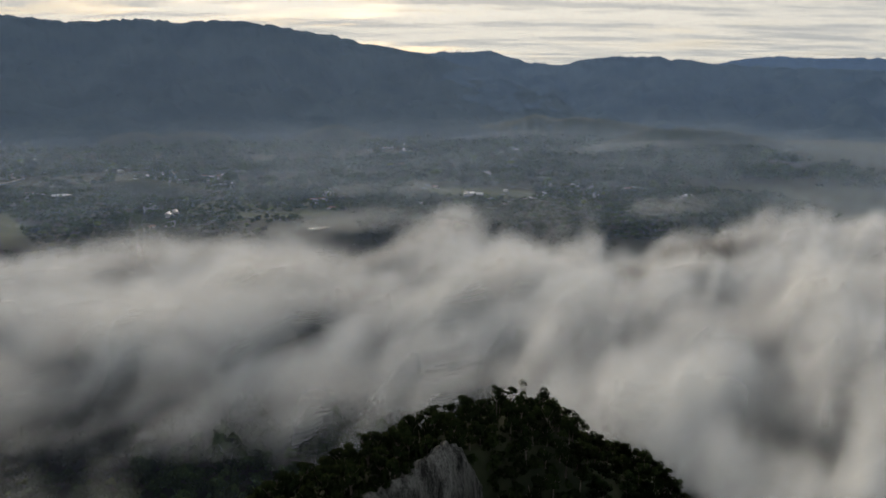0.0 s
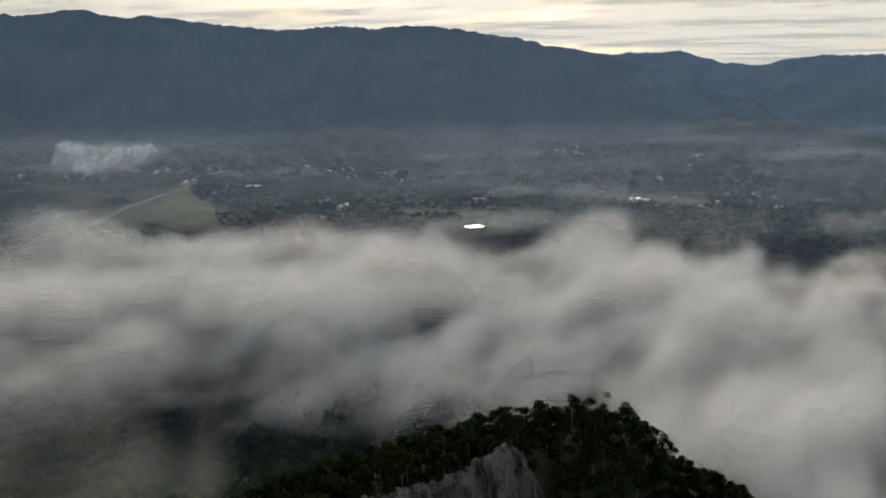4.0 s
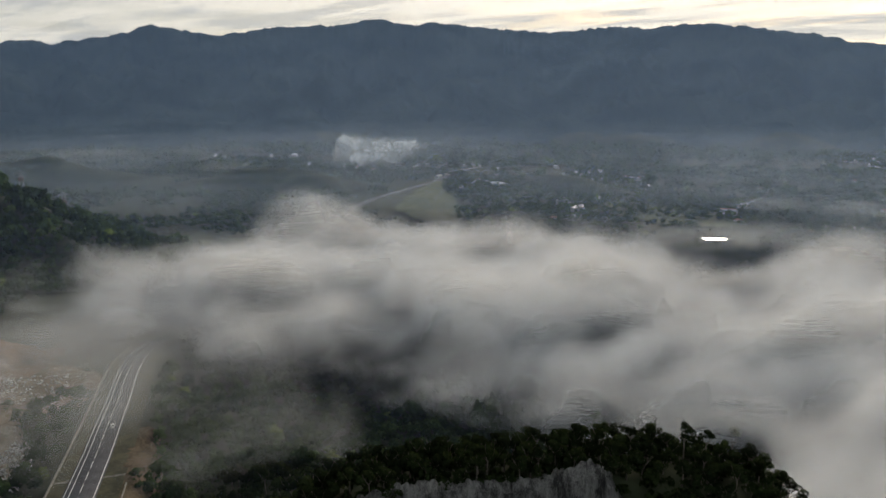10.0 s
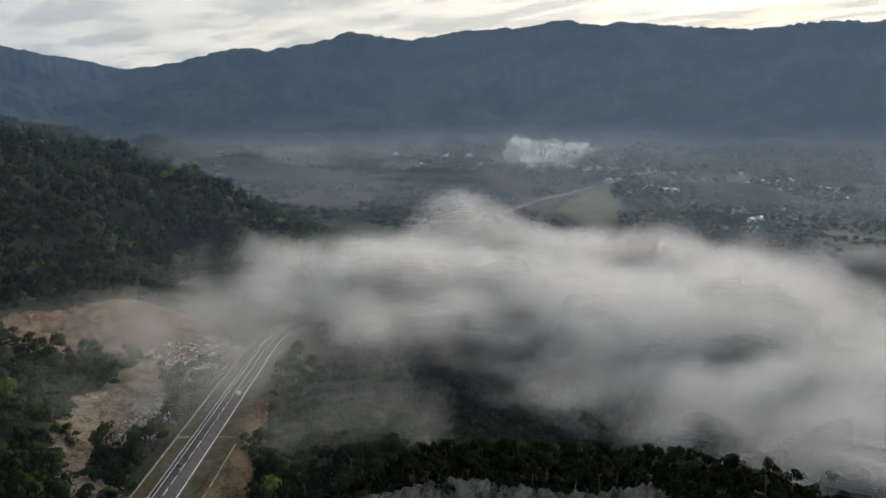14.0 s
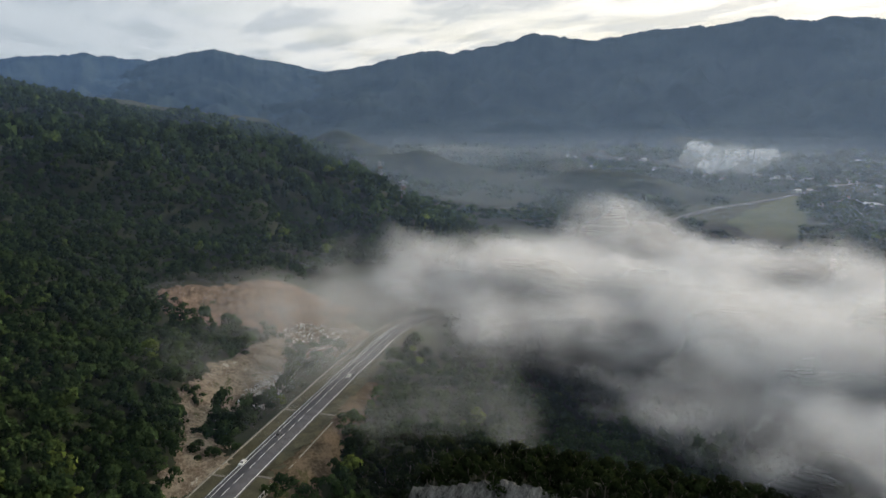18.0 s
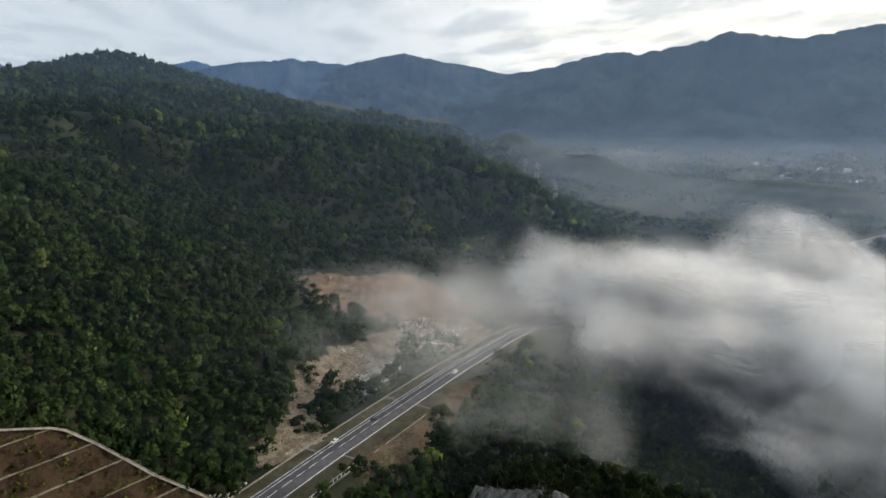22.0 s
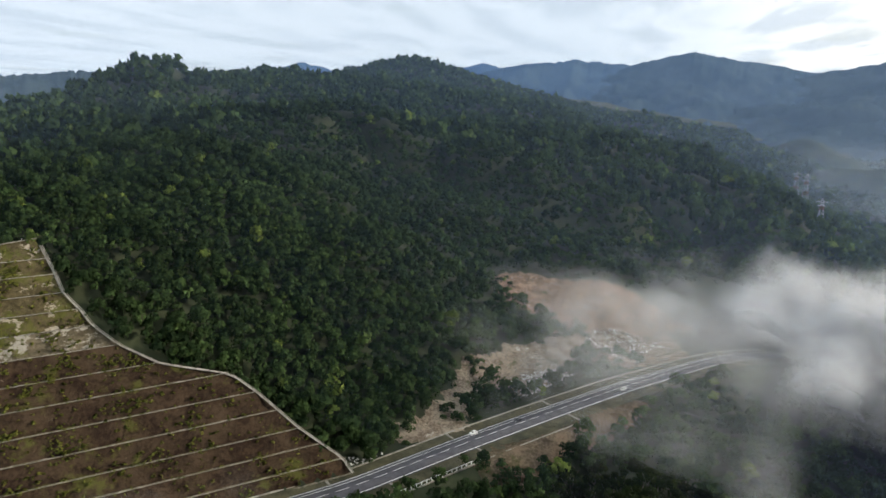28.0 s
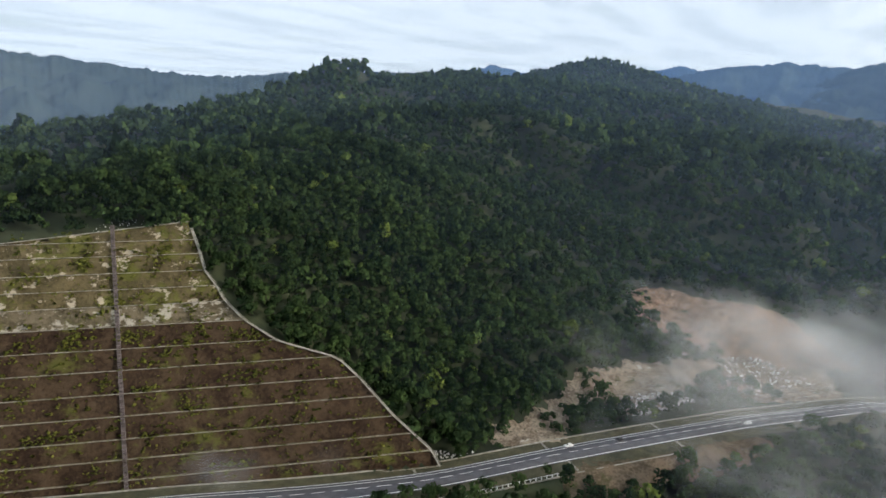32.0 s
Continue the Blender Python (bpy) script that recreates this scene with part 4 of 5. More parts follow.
# ---------------------------------------------------------------- bare earth, rubble, shrubs
def drape(name, poly, cell, lift, mat, label, relief=0.4, seed=0):
    """A patch of earth laid on the land inside an outline."""
    p = np.array(poly)
    xs, ys = np.arange(p[:, 0].min() - 8, p[:, 0].max() + 8, cell), np.arange(p[:, 1].min() - 8, p[:, 1].max() + 8, cell)
    gx, gy = np.meshgrid(xs, ys)
    d = inside_by(gx, gy, poly) + 4.5 * fade_noise(gx, gy, 17, seed) + 2.6 * fade_noise(gx, gy, 6, seed + 1)
    z = land(gx, gy) + lift * smooth(-3, 3, d) + relief * fade_noise(gx, gy, 9, seed + 2) * smooth(0, 5, d) - 1.2 * smooth(0, -4, d)
    i = np.arange(gx.size).reshape(gx.shape)
    q = np.stack([i[:-1, :-1], i[:-1, 1:], i[1:, 1:], i[1:, :-1]], -1).reshape(-1, 4)
    q = q[(d.ravel()[q] > -3).any(1)]
    keep, inv = np.unique(q, return_inverse=True)
    co = np.stack([gx, gy, z], -1).reshape(-1, 3)[keep]
    ob = quick_mesh(name, co, inv.reshape(-1, 4), mat)
    return tagged(ob, label, "earth", kind="structure")


drape("earth_scar", SCAR, 2.0, 1.2, M_ORANGE, "bare orange landslip scar cut into the wooded hill", 1.3, 41)
drape("earth_hollow", HOLLOW, 2.0, 0.6, M_SOIL, "flat bare stony ground between the scar and the clearing", 0.8, 47)
drape("earth_yard", YARD, 1.5, 0.5, M_SOIL, "pale bare earth clearing beside the highway", 0.5, 43)
drape("earth_track", TRACK, 1.5, 0.6, M_SOIL, "rutted pale dirt track down to the highway", 0.7, 44)
drape("earth_glade", GLADE, 2.0, 0.8, M_SOIL, "small pale clearing in the valley wood", 0.6, 45)
drape("earth_strip", STRIP, 1.5, 0.5, M_DRY, "dry dull brown strip of earth beyond the guardrail", 0.4, 46)


def stones(poly, n, lo, hi, seed, label):
    r = np.random.RandomState(seed)
    p = np.array(poly)
    co, faces = [], []
    base = np.array([(1, 1, 1), (-1, -1, 1), (-1, 1, -1), (1, -1, -1), (1.2, 0, 0), (-1.2, 0, 0), (0, 1.2, 0), (0, -1.2, 0), (0, 0, 1.2), (0, 0, -1.2)], float) * 0.6
    bm = bmesh.new()
    for v in base:
        bm.verts.new(v)
    bmesh.ops.convex_hull(bm, input=bm.verts)
    bmesh.ops.triangulate(bm, faces=bm.faces)
    bm.verts.index_update()
    tv, tf = np.array([v.co[:] for v in bm.verts]), np.array([[v.index for v in f.verts] for f in bm.faces])
    bm.free()
    k = 0
    while k < n:
        x, y = r.uniform(p[:, 0].min(), p[:, 0].max()), r.uniform(p[:, 1].min(), p[:, 1].max())
        if inside_by(np.array([x]), np.array([y]), poly)[0] < 0:
            continue
        s = lo + (hi - lo) * r.rand() ** 2.5
        m = np.array(Euler(r.uniform(0, 6.28, 3)).to_matrix())
        v = (tv * r.uniform(0.7, 1.3, (len(tv), 1)) * s * (1, r.uniform(0.6, 1), r.uniform(0.5, 0.9))) @ m.T
        co.append(v + (x, y, float(land(x, y)) + 0.6 + s * 0.25))
        faces.append(tf + k * len(tv))
        k += 1
    ob = quick_mesh("rubble", np.concatenate(co), np.concatenate(faces), M_STONE, False)
    return tagged(ob, label, "rubble", kind="stuff")


stones([(-212, 105), (-226, 110), (-243, 132), (-238, 140), (-216, 128), (-202, 117)], 420, 0.35, 1.5, 3, "heap of pale broken rock beside the highway")
stones([(-300, 135), (-330, 160), (-330, 195), (-272, 165)], 260, 0.4, 1.6, 4, "scattered pale boulders below the earth scar")
stones([(-106, 62), (-98, 52), (-104, 48), (-116, 66)], 60, 0.3, 1.0, 6, "loose pale stones at the slope's foot")
stones([(-70, -66), (-60, -78), (-36, -98), (-44, -102), (-72, -78)], 90, 0.2, 0.7, 8, "pale stones along the top of the terraced slope")


def shrubs(name, centres, wide, seed, mat, label, templates=None):
    r = np.random.RandomState(seed)
    x, y = np.array(centres, float).T
    w = wide * r.uniform(0.7, 1.3, len(x))
    h = w * r.uniform(0.7, 1.0, len(x))
    ob = scatter_forest(name, np.stack([x, y, land(x, y) + h * 0.35, w, h], -1), templates or FINE, seed, mat)
    return tagged(ob, label, "shrubs", kind="stuff")


r = np.random.RandomState(12)
clump = []
for cx, cy, sx, sy, n in ((-186, 99, 9, 5, 26), (-176, 94, 6, 4, 10), (-293, 122, 7, 7, 24), (-276, 108, 8, 5, 14), (-262, 104, 9, 4, 8), (-304, 138, 6, 4, 8), (-134, 67, 4, 3, 7), (-240, 82, 16, 4, 14), (-120, 60, 8, 5, 12), (-345, 72, 10, 8, 10), (-300, 122, 6, 9, 16), (-222, 84, 8, 4, 8), (-160, 84, 4, 3, 6), (-160, 150, 12, 5, 10), (-120, 122, 5, 4, 8)):
    clump += list(zip(r.normal(cx, sx, n), r.normal(cy, sy, n)))
shrubs("shrubs", clump, 6.5, 13, M_LEAF, "dark green shrubs and small trees in the clearing")


# ---------------------------------------------------------------- terraced slope
TIERS = [66, 72, 79, 86, 94, 102, 110.5, 118.5, 127, 135, 141.5, 148, 155, 161, 168.8]


def on_slope(s, z, deep=0.0):
    """A point of the slope s metres along its contour at height z, deep metres into the hill."""
    t = (26.9 - z) / 1.0776 / 1.41421
    return (s + t) * 0.70711 - deep * 0.70711, (t - s) * 0.70711 - deep * 0.70711, z


def edge_s(z):
    return float(np.interp(z, [66, 72, 86, 101, 110, 118, 127, 135, 141, 148, 155, 168], [-110, -107, -91, -77, -67, -40, -25.5, -17, -13.4, -7.8, -5.7, -0.7]))


slope = new("terraced_slope")
tagged(slope, "tall terraced cut slope with concrete drains, brown below and grassy above", "slope", kind="structure")
for z0, z1 in zip(TIERS, TIERS[1:]):
    rows, ss = 7, np.arange(0, 1.0001, 1 / 70)
    co = np.zeros((rows + 1, len(ss), 3))
    rr = np.random.RandomState(int(z0))
    for k in range(rows + 1):
        v = k / rows
        z = z0 + (z1 - z0) * v
        a, b = edge_s(z), 150.0
        for j, t in enumerate(ss):
            s = a + (b - a) * t ** 1.4
            if z0 > 160:
                z = z0 + (float(slope_top(s)) - z0) * v
            deep = 1.5 * (1 - v) + (0.35 * math.sin(s * 0.37 + z0) + 0.25 * rr.rand()) * (1 if 0 < k < rows else 0)
            co[k, j] = on_slope(s, z, deep)
    tier = sheet("slope_tier", co.reshape(-1, 3), rows + 1, len(ss), M_SLOPE_PALE if 127 <= z0 < 132 else M_SLOPE_HIGH if z0 >= 127 else M_SLOPE_LOW)
    tier.parent = slope
    # bench and its drain at the tier's foot
    co = []
    a = edge_s(z0)
    for t in ss:
        s = a + (150.0 - a) * t ** 1.4
        co += [on_slope(s, z0, -0.15), on_slope(s, z0 - 0.02, 1.55)]
    bench = quick_mesh("bench", np.array(co), np.array([(2 * i, 2 * i + 1, 2 * i + 3, 2 * i + 2) for i in range(len(ss) - 1)]), M_SLOPE_HIGH)
    bench.parent = slope
    bm = bmesh.new()
    prev = None
    for s in np.arange(a, 150.1, 8):
        p = on_slope(s, z0, 0.25)
        if prev is not None:
            q0, q1 = Vector(prev), Vector(p)
            for dd, zz in ((-0.28, 0.28), (0.28, 0.22)):
                o = Vector((0.7071, 0.7071, 0)) * dd
                tube(bm, q0 + o + Vector((0, 0, zz - 0.1)), q1 + o + Vector((0, 0, zz - 0.1)), 0.1, 0.1, 4)
        prev = p
    part("berm_drain", bm, M_CONCRETE, slope)
# stepped drain down the middle, and the drain along the forest edge
bm = bmesh.new()
for k in range(66):
    z = 168 - k * 1.55
    s = 32.9 - 0.186 * k
    x, y, _ = on_slope(s, z, -0.1)
    m = Matrix.Translation((x, y, z)) @ Matrix.Rotation(radians(-45), 4, "Z")
    for sx in (-0.8, 0.55):
        v0 = len(bm.verts)
        box(bm, sx, sx + 0.25, -0.75, 0.75, -1.3, 0.4)
        bm.verts.ensure_lookup_table()
        bmesh.ops.transform(bm, matrix=m, verts=bm.verts[v0:])
    v0 = len(bm.verts)
    box(bm, -0.55, 0.55, -0.75, 0.75, -1.3, 0.1)
    bm.verts.ensure_lookup_table()
    bmesh.ops.transform(bm, matrix=m, verts=bm.verts[v0:])
part("stepped_drain", bm, plain("stained_concrete", (0.06, 0.05, 0.05, 1), (0.12, 0.1, 0.1, 1), 0.4), slope)
edge = [on_slope(edge_s(z) - 0.8, z + 0.35, -0.2) for z in np.arange(66, 168.1, 2.5)]
bm = bmesh.new()
for a, b in zip(edge, edge[1:]):
    for o in (-0.6, 0.6):
        off = Vector((0.7071, -0.7071, 0)) * o
        tube(bm, Vector(a) + off, Vector(b) + off, 0.14, 0.14, 4)
    tube(bm, Vector(a) - Vector((0, 0, 0.3)), Vector(b) - Vector((0, 0, 0.3)), 0.4, 0.4, 4)
part("edge_drain", bm, M_CONCRETE, slope)
topline = [on_slope(s, float(slope_top(s)) + 0.2, 0.3) for s in np.arange(-1, 151, 6)]
bm = bmesh.new()
for a, b in zip(topline, topline[1:]):
    tube(bm, a, b, 0.3, 0.3, 4)
part("top_drain", bm, M_CONCRETE, slope)

r = np.random.RandomState(77)
places = []
while len(places) < 2100:
    z = r.uniform(67, 166)
    a = edge_s(z)
    s = r.uniform(a + 1, 75)
    x, y, _ = on_slope(s, z, 0.3)
    g = fade_noise(np.array([s]), np.array([z * 1.4]), 26, 91)[0]
    if r.rand() < (0.08 + 0.9 * max(0, g)) * (1.0 if z < 127 else 0.55):
        w = r.uniform(0.8, 2.6)
        places.append((x, y, z, w, w * 0.7))
tufts = scatter_forest("slope_tufts", np.array(places), [crown_template(400 + k, 26, 4, 2.2) for k in range(4)], 78, M_TUFT)
tagged(tufts, "yellow green tufts of grass and weeds on the slope", "grass", kind="stuff")

r = np.random.RandomState(14)
scrub = list(zip(r.normal(-52, 7, 16), r.normal(182, 5, 16))) + list(zip(r.normal(-24, 5, 12), r.normal(206, 4, 12))) + list(zip(r.uniform(4, 34, 40), r.uniform(216, 236, 40))) + list(zip(r.uniform(-75, -52, 16), r.uniform(166, 178, 16)))
shrubs("cliff_shrubs", scrub, 4.2, 15, M_LEAF_BACKLIT, "dark shrubs clinging to the cliff's edge")

# ---------------------------------------------------------------- pylons
def bar(bm, a, b, r):
    tube(bm, a, b, r, r, 4)


def pylon(x, y, h, turn, base=None):
    """A lattice transmission tower: tapering four-legged body banded red and white, with three pairs of arms."""
    root = new("pylon")
    tagged(root, "red and white banded steel lattice transmission tower on the ridge", "pylon", "transmission towers")
    levels = [0, 0.16, 0.26, 0.36, 0.48, 0.58, 0.68, 0.8, 0.9, 1.0]
    wide = [4.6, 4.0, 3.6, 3.15, 2.7, 2.3, 1.95, 1.55, 1.3, 0.3]
    for k in range(len(levels) - 1):
        bm = bmesh.new()
        z0, z1, w0, w1 = levels[k] * h, levels[k + 1] * h, wide[k], wide[k + 1]
        c0 = [(w0, w0, z0), (-w0, w0, z0), (-w0, -w0, z0), (w0, -w0, z0)]
        c1 = [(w1, w1, z1), (-w1, w1, z1), (-w1, -w1, z1), (w1, -w1, z1)]
        for i in range(4):
            j = (i + 1) % 4
            bar(bm, c0[i], c1[i], 0.12)
            bar(bm, c0[i], c1[j], 0.065)
            bar(bm, c0[j], c1[i], 0.065)
            bar(bm, c1[i], c1[j], 0.065)
        part("tower_section", bm, M_PYLON if k in (1, 2, 4, 5, 7, 8) else M_RED, root)
    for f, l in ((0.80, 4.2), (0.90, 6.2)):
        for sx in (-1, 1):
            bm = bmesh.new()
            tip = (sx * l, 0, f * h + 0.4)
            for yy in (-0.9, 0.9):
                bar(bm, (0, yy, f * h), tip, 0.16)
                bar(bm, (0, yy, f * h + 1.9), tip, 0.14)
            for q in (0.35, 0.65):
                bar(bm, (sx * l * q, -0.9 * (1 - q), f * h), (sx * l * q, 0, f * h + 1.9 * (1 - q)), 0.16)
            bar(bm, tip, (sx * l, 0, f * h - 1.6), 0.14)
            part("arm", bm, M_PYLON, root)
    z = float(land(x, y)) if base is None else base
    root.matrix_basis = pose(x, y, z - 0.3, 0, 0, turn)


pylon(-709, 364, 44, 60)
pylon(-838, 371, 44, 60, 80)
pylon(-979, 385, 42, 60, 71)


# ---------------------------------------------------------------- the valley
def flat_patch(name, poly, lift, mat, label, cat, kind="structure"):
    p = np.array(poly, float)
    p = np.array([q for a, b in zip(p, np.roll(p, -1, 0)) for q in (a, a + (b - a) / 3, a + (b - a) * 2 / 3)])
    r = np.random.RandomState(int(abs(p[0, 0])))
    p = p + r.uniform(-1, 1, p.shape) * np.linalg.norm(p.max(0) - p.min(0)) * 0.018
    bm = bmesh.new()
    vs = [bm.verts.new((x, y, float(land(x, y)) + lift)) for x, y in p]
    f = bm.faces.new(vs)
    bmesh.ops.triangulate(bm, faces=[f])
    ob = part(name, bm, mat)
    return tagged(ob, label, cat, kind=kind)


flat_patch("grass_field", [(-860, 1150), (-930, 1300), (-880, 1330), (-780, 1180), (-600, 1000), (-540, 930), (-640, 900), (-740, 950), (-800, 1050)], 2.6, M_GRASS, "open pale green field beyond the fog", "field")
flat_patch("grass_field", [(-480, 1180), (-300, 1130), (-180, 1180), (-260, 1300), (-450, 1320)], 2.6, M_GRASS, "open dull green field in the valley", "field")
flat_patch("grass_field", [(-180, 1400), (60, 1330), (240, 1380), (120, 1480), (-120, 1500)], 2.6, M_GRASS, "long pale green fields beside the town", "field")
flat_patch("pond", [(-214, 1054), (-200, 1048), (-186, 1062), (-182, 1074), (-196, 1074), (-208, 1064)], 2.8, M_WATER, "small bright pond reflecting the morning sky", "pond")
for x, y in ((-1384, 707), (-1370, 745), (-1350, 785), (-1322, 828), (-1420, 760), (-1400, 800)):
    flat_patch("fish_pond", [(x - 34, y - 8), (x + 10, y - 14), (x + 32, y + 8), (x - 12, y + 14)], 3.0, M_WATER, "shallow rectangular pond reflecting the sky", "pond")
flat_patch("earth_works", [(-2430, 690), (-2300, 720), (-2330, 800), (-2440, 770)], 16, M_SOIL, "bare pale earthworks at the valley's edge", "earth")
flat_patch("earth_works", [(-1230, 2840), (-1100, 2860), (-1080, 2960), (-1200, 2950)], 18, M_SOIL, "bare pale quarry floor below the mountains", "earth")
flat_patch("earth_works", [(-1950, 1450), (-1880, 1480), (-1900, 1540), (-1970, 1520)], 10, M_ORANGE, "bare reddish earthworks among the woods", "earth")
lane = [(-960, 1400, 3), (-1010, 1480, 3), (-1000, 1580, 3), (-1080, 1680, 3), (-1120, 1850, 4)]
ob = ribbon("lane", lane, -7, 7, 0.6, M_CONCRETE)
tagged(ob, "pale concrete lane beside the works in the valley", "road", kind="structure")
lane = [(-560, 1640, 3), (-420, 1600, 3), (-260, 1640, 3), (-60, 1560, 3), (200, 1600, 3)]
ob = ribbon("lane", lane, -4, 4, 0.6, M_SOIL)
tagged(ob, "pale village lane in the valley", "road", kind="structure")


def house(x, y, l, w, h, turn, roof, label, group="houses in the valley"):
    """A gabled house or shed: walls, pitched roof with eaves, and a door."""
    root = new("house")
    tagged(root, label, "house", group)
    bm = bmesh.new()
    box(bm, -l / 2, l / 2, -w / 2, w / 2, -2.0, h)
    part("wall", bm, M_WALL, root)
    bm = bmesh.new()
    e, t = 0.7, w * 0.22
    prof = [(-w / 2 - e, h - 0.1), (0, h + t), (w / 2 + e, h - 0.1), (w / 2 + e, h + 0.15), (0, h + t + 0.3), (-w / 2 - e, h + 0.15)]
    a = [bm.verts.new((-l / 2 - e, y0, z0)) for y0, z0 in prof]
    b = [bm.verts.new((l / 2 + e, y0, z0)) for y0, z0 in prof]
    for k in range(6):
        j = (k + 1) % 6
        bm.faces.new((a[k], a[j], b[j], b[k]))
    bm.faces.new(list(reversed(a)))
    bm.faces.new(b)
    part("roof", bm, roof, root)
    bm = bmesh.new()
    box(bm, -0.6, 0.6, -w / 2 - 0.06, -w / 2 + 0.1, 0, 2.1)
    part("door", bm, M_BARK, root)
    root.matrix_basis = pose(x, y, float(land(x, y)) + 1.0, 0, 0, turn)
    return root


KINDS = []
for l, w, h, roof, lab in ((12, 8, 3.6, M_GREY_ROOF, "small house with a pale metal roof among valley trees"), (15, 9, 4, M_TILE_ROOF, "village house with a brown tiled roof"),
                           (26, 12, 5, M_GREY_ROOF, "long shed with a grey metal roof"), (18, 10, 6, M_WHITE, "white walled building with a white roof")):
    KINDS.append([l, w, h, roof, lab, None])
r = random.Random(21)


def put_house(x, y, kind, scale=1.0):
    k = KINDS[kind]
    turn = r.uniform(0, 180)
    if k[5] is None:
        k[5] = house(x, y, k[0], k[1], k[2], turn, k[3], k[4])
    else:
        copy_thing(k[5], pose(x, y, float(land(x, y)) + 1.0, 0, 0, turn))


for cx, cy, sx, sy, n in ((-150, 2450, 130, 160, 22), (60, 2150, 150, 150, 26), (240, 1950, 130, 130, 22), (330, 1700, 150, 120, 16), (120, 1420, 170, 60, 14), (-600, 1600, 90, 60, 12), (-1150, 1610, 40, 40, 9),
                          (-680, 1300, 120, 60, 8), (-900, 1750, 200, 120, 14), (-1500, 1300, 150, 100, 10), (-1650, 900, 160, 80, 10), (-1950, 1250, 150, 120, 10), (-1300, 2000, 250, 150, 14), (-60, 1250, 90, 60, 7), (-470, 1100, 70, 40, 4), (150, 2300, 260, 200, 24), (-820, 1500, 160, 160, 14), (-1250, 1450, 160, 120, 12), (-380, 1750, 180, 140, 16)):
    for k in range(n):
        put_house(r.gauss(cx, sx), r.gauss(cy, sy), r.choices(range(4), (5, 2, 1.4, 2.6))[0])


def works(x, y, turn, n, l, w, h, label):
    """A row of long factory halls."""
    root = new("factory")
    tagged(root, label, "factory")
    for k in range(n):
        bm = bmesh.new()
        box(bm, -l / 2, l / 2, k * (w + 4), k * (w + 4) + w, -3, h)
        hall = part("hall", bm, M_WALL, root)
        bm = bmesh.new()
        y0, y1 = k * (w + 4) - 0.6, k * (w + 4) + w + 0.6
        a = [bm.verts.new((-l / 2 - 1, yy, zz)) for yy, zz in ((y0, h), ((y0 + y1) / 2, h + 3), (y1, h), (y1, h + 0.5), ((y0 + y1) / 2, h + 3.6), (y0, h + 0.5))]
        b = [bm.verts.new((v.co.x + l + 2, v.co.y, v.co.z)) for v in a]
        for q in range(6):
            bm.faces.new((a[q], a[(q + 1) % 6], b[(q + 1) % 6], b[q]))
        bm.faces.new(list(reversed(a)))
        bm.faces.new(b)
        part("roof", bm, M_TILE_ROOF if k % 3 == 2 else M_GREY_ROOF, hall)
    for k, (tx, ty) in enumerate(((-l * 0.38, -8), (l * 0.3, -8))):
        bm = bmesh.new()
        box(bm, tx - l * 0.03, tx + l * 0.03, ty - l * 0.03, ty + l * 0.03, -3, h * 2.2, 0.3)
        part("tower", bm, M_WHITE, root)
    root.matrix_basis = pose(x, y, float(land(x, y)) + 1, 0, 0, turn)


works(-2195, 2262, 47, 2, 240, 34, 9, "long white factory halls with two square towers")
works(-1140, 1600, 40, 3, 34, 10, 5, "group of white works buildings in the valley")
works(-566, 1600, 5, 3, 44, 11, 4.5, "row of long pale sheds in the valley")
works(-535, 1215, 15, 2, 24, 9, 4, "pair of pale sheds beside a field")
works(-240, 1290, 20, 3, 26, 8, 3.5, "row of pale roofed sheds near the pond")

# valley woods and plantations
def valley_wood(x, y):
    n = fade_noise(x, y, 520, 81) + 0.6 * fade_noise(x, y, 190, 82)
    ang = np.degrees(np.arctan2(-(x - 50), y - 50))
    d, _, _ = near_line(x, y, ROAD)
    open_field = inside_by(x, y, [(-940, 1340), (-540, 890), (-720, 880), (-1010, 1250)])
    pond_view = np.hypot((x + 195) / 70, (y - 1010) / 130) > 1
    return pond_view & (n > -0.34) & (ang > -42) & (ang < 84) & (land(x, y) <= 40) & (d > 24) & (open_field < 0)


vw = np.concatenate([jittered(-1500, 700, 640, 1500, 12, 51, 12, valley_wood), jittered(-2400, 1100, 1500, 2900, 24, 52, 26, valley_wood), jittered(-2300, -900, 420, 1500, 18, 53, 19, lambda x, y: valley_wood(x, y) & ~((x > -1500) & (y > 640)))])
vw[:, 4] *= 0.55
vw[:, 2] -= 3.5
wood = scatter_forest("valley_woods", vw, COARSE, 54)
tagged(wood, "dark woods and plantations scattered over the valley floor", "woods", kind="stuff")


# low wooded hills standing in the valley
def low_hill(cx, cy, l, w, h, turn, seed):
    us, vs = np.linspace(-1.3, 1.3, 40), np.linspace(-1.3, 1.3, 24)
    gu, gv = np.meshgrid(us, vs)
    c, s = math.cos(turn), math.sin(turn)
    x, y = cx + gu * l * c - gv * w * s, cy + gu * l * s + gv * w * c
    hh = h * np.exp(-1.6 * (np.abs(gu) ** 2.4 + np.abs(gv) ** 2.2)) * (1 + 0.3 * fade_noise(x, y, 260, seed)) - 2.5 + 3 * np.random.RandomState(seed).rand(*x.shape)
    ob = sheet("low_hill", np.stack([x, y, hh], -1).reshape(-1, 3), len(vs), len(us), M_WOODED)
    tagged(ob, "low dark wooded hill rising from the valley floor", "hill", "low hills", "structure")


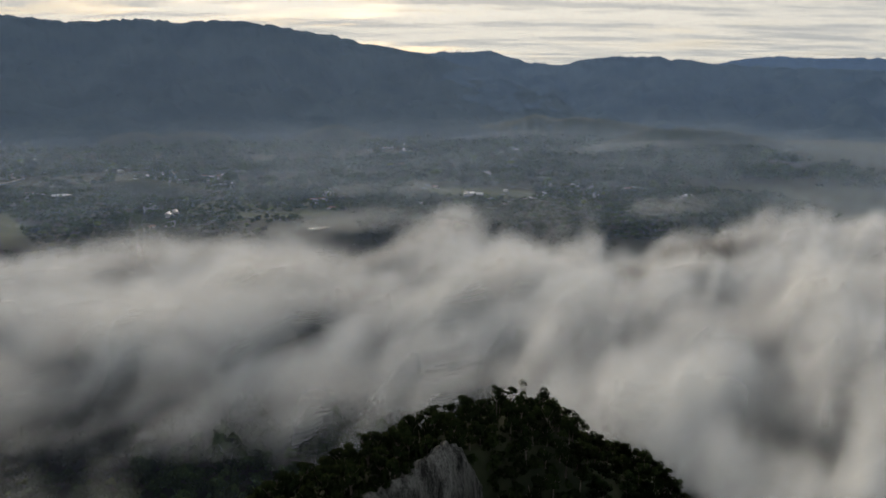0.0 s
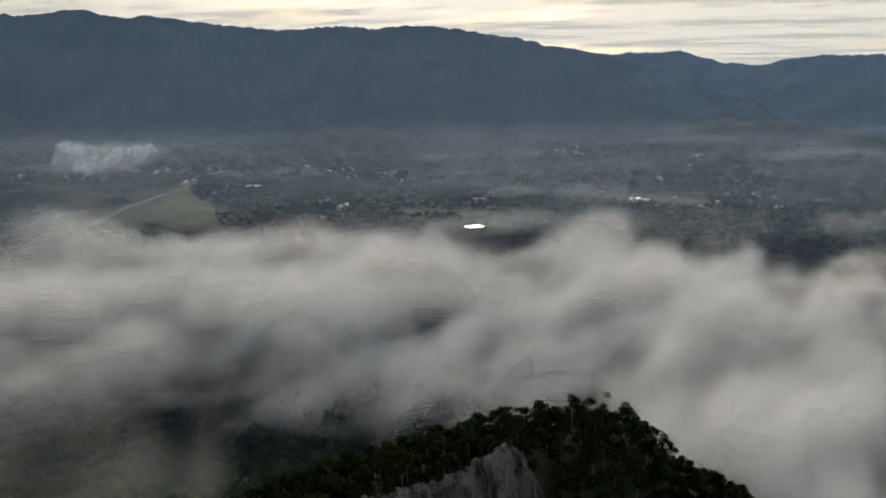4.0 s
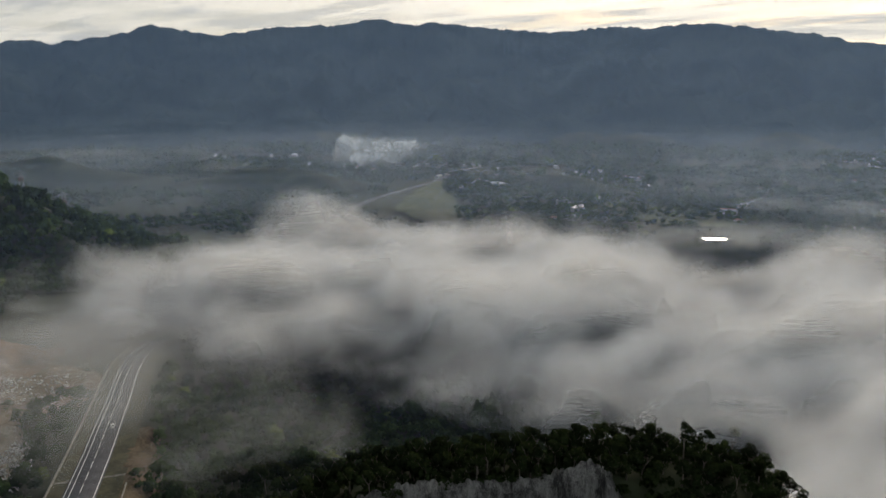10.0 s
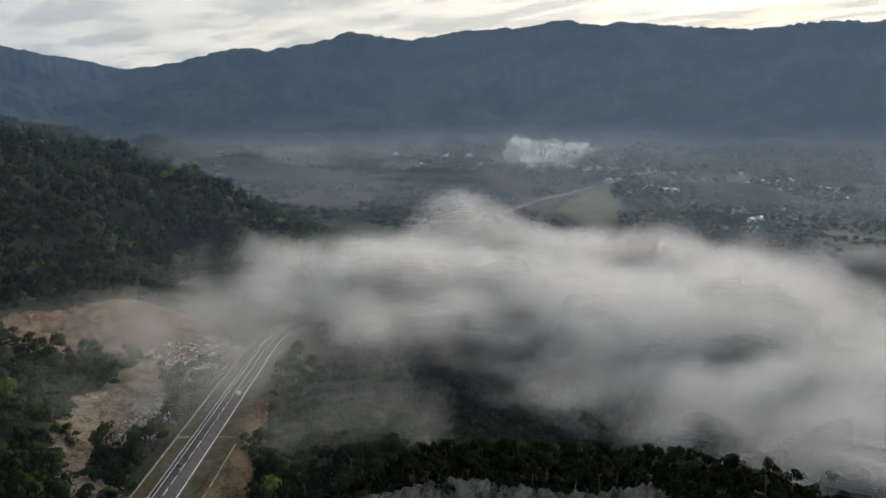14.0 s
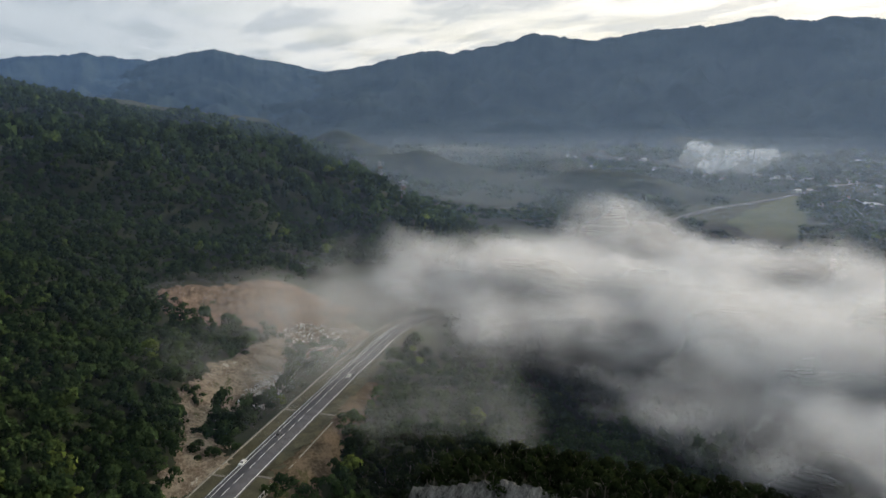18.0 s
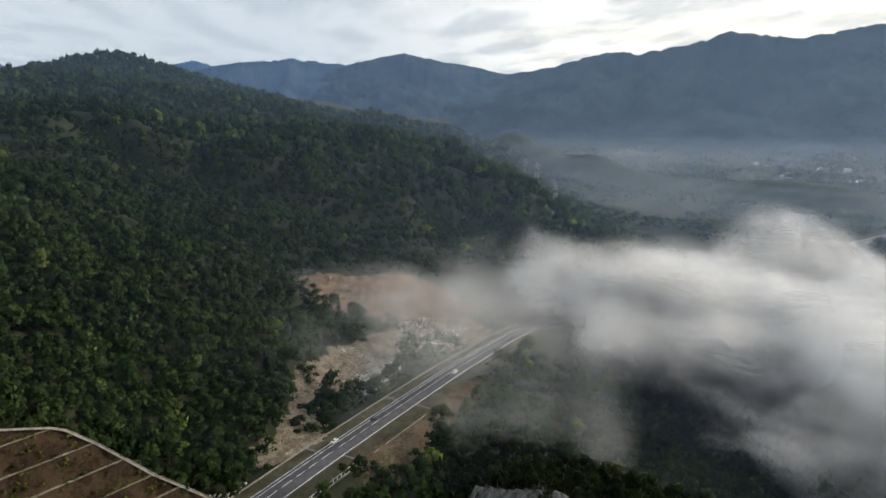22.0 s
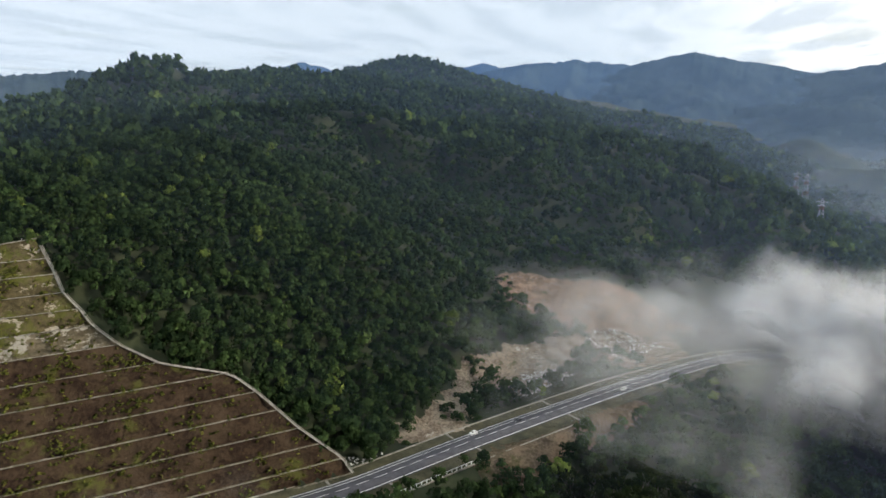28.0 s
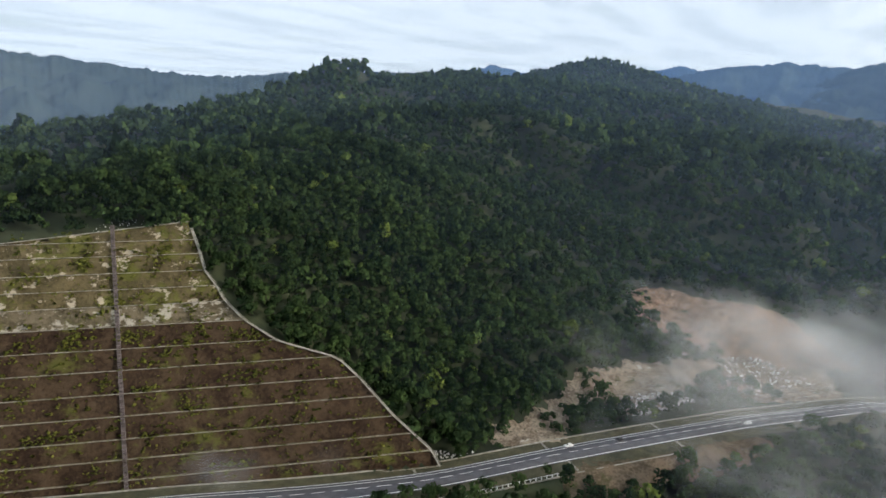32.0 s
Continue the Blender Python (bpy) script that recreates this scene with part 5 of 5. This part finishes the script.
M_WOODED = plain("wooded_hill", (0.01, 0.018, 0.011, 1), (0.03, 0.043, 0.022, 1), 0.03, 0.95, 0, 4.0)
for k, (cx, cy, l, w, h, turn) in enumerate(((520, 3050, 520, 170, 85, 0.05), (-420, 2650, 190, 110, 60, 0.2), (-1150, 1000, 230, 90, 42, 0.7), (-1650, 700, 330, 110, 55, 0.5), (-2150, 620, 300, 120, 80, 0.3), (-1000, 2500, 420, 120, 50, 0.4), (-620, 1420, 190, 60, 26, -0.3), (900, 2500, 380, 150, 70, 0.1), (-1900, 1900, 330, 110, 45, 0.7))):
    low_hill(cx, cy, l, w, h, turn, 200 + k)


# ---------------------------------------------------------------- valley mist and smoke
def mist_patch(label, cx, cy, rx, ry, z0, z1, step, strength, scale, swing, turn=0.0, cell=14):
    c, s = math.cos(turn), math.sin(turn)

    def depth(x, y, z):
        u, v = (x - cx) * c + (y - cy) * s, -(x - cx) * s + (y - cy) * c
        rad = np.sqrt((u / rx) ** 2 + (v / ry) ** 2)
        return (1 - rad) * 1.3 - np.abs(z - (z0 * 0.7 + z1 * 0.3)) / (z1 - z0) * 0.8
    span = max(rx, ry)
    mist_slices(label, np.arange(cx - span, cx + span + 1, cell), np.arange(cy - span, cy + span + 1, cell), np.arange(z0, z1, step), depth, strength, scale, swing, 0.9)


for cx, cy, rx, ry, z1, st in ((-1740, 1125, 150, 60, 46, 0.22), (-291, 1996, 130, 60, 40, 0.2), (-173, 1336, 80, 50, 34, 0.2), (-60, 1350, 60, 40, 36, 0.2), (350, 1150, 220, 90, 40, 0.16),
                               (700, 2300, 420, 110, 40, 0.2), (250, 2700, 300, 90, 45, 0.2), (-1450, 1050, 130, 60, 40, 0.14), (-100, 950, 420, 110, 55, 0.13), (-2000, 1000, 320, 120, 40, 0.16)):
    mist_patch("small wisp of white mist over the valley", cx, cy, rx, ry, 14, z1, 7, st, 0.016, 2.2, 0.5)


def valley_mist(z, strength, seed, inner):
    xs, ys = np.arange(-2700, 1701, 100), np.arange(350, 3401, 100)

    def depth(x, y, zz):
        rad = np.hypot(x, y - 40)
        return smooth(inner, inner + 500, rad) * 0.75 * (1 - smooth(0.75, 1.0, np.abs(x + 500) / 2200)) * smooth(350, 600, y) - 0.1
    mist_slices("thin veil of morning mist over the valley floor", xs, ys, [z], depth, strength, 0.0032, 1.6, 1.1, (0.7, 0.78, 0.86, 1))


for z, st, inner in ((18, 0.16, 800), (34, 0.14, 900), (52, 0.12, 1200), (75, 0.08, 1500)):
    valley_mist(float(z), st, 0, inner)


def smoke_plume(x0, y0, x1, y1, low, high):
    """White smoke rising from a fire and drifting: several wavy upright sheets side by side."""
    dx, dy = x1 - x0, y1 - y0
    l = math.hypot(dx, dy)
    ux, uy = dx / l, dy / l
    us, zs = np.arange(-30, l + 31, 9), np.arange(low, high + 30, 6.0)
    gu, gz = np.meshgrid(us, zs)
    for k in range(7):
        off = (k - 3) * 9.0
        wave = 10 * fade_noise(gu, gz, 120, 300 + k)
        x = x0 + gu * ux - (off + wave) * uy
        y = y0 + gu * uy + (off + wave) * ux
        above = low + (high - low) * (smooth(-14, 36, gu) - 0.3 * np.clip(gu / l, 0, 1)) + 7 * fade_noise(gu, 0 * gu, 60, 310 + k)
        below = low + (high - low) * (0.04 + 0.62 * smooth(l * 0.3, l * 0.95, gu)) + 5 * fade_noise(gu, 0 * gu, 45, 320 + k)
        d = np.minimum(np.minimum(above - gz, (gz - below) * 0.7) / 16, 1.0) - 0.75 * smooth(l * 0.3, l, gu) - 0.8 * smooth(14, -22, gu - 0.12 * (gz - low)) - abs(off) / 42
        i = np.arange(gu.size).reshape(gu.shape)
        q = np.stack([i[:-1, :-1], i[:-1, 1:], i[1:, 1:], i[1:, :-1]], -1).reshape(-1, 4)
        ob = quick_mesh("smoke", np.stack([x, y, gz], -1).reshape(-1, 3), q, M_SMOKE, True, ("thickness", "POINT", np.clip(d, -1, 1.2).ravel()))
        tagged(ob, "white smoke drifting from a fire in the valley", "smoke", "smoke layers", "stuff")


M_SMOKE = vapour_material("smoke", 2.4, 1.4, 0.4, 0.022, (0.8, 0.85, 0.9, 1), (1.5, 1.5, 1), 9.0, 0.35)
smoke_plume(-1268, 1278, -1010, 1590, 2, 104)
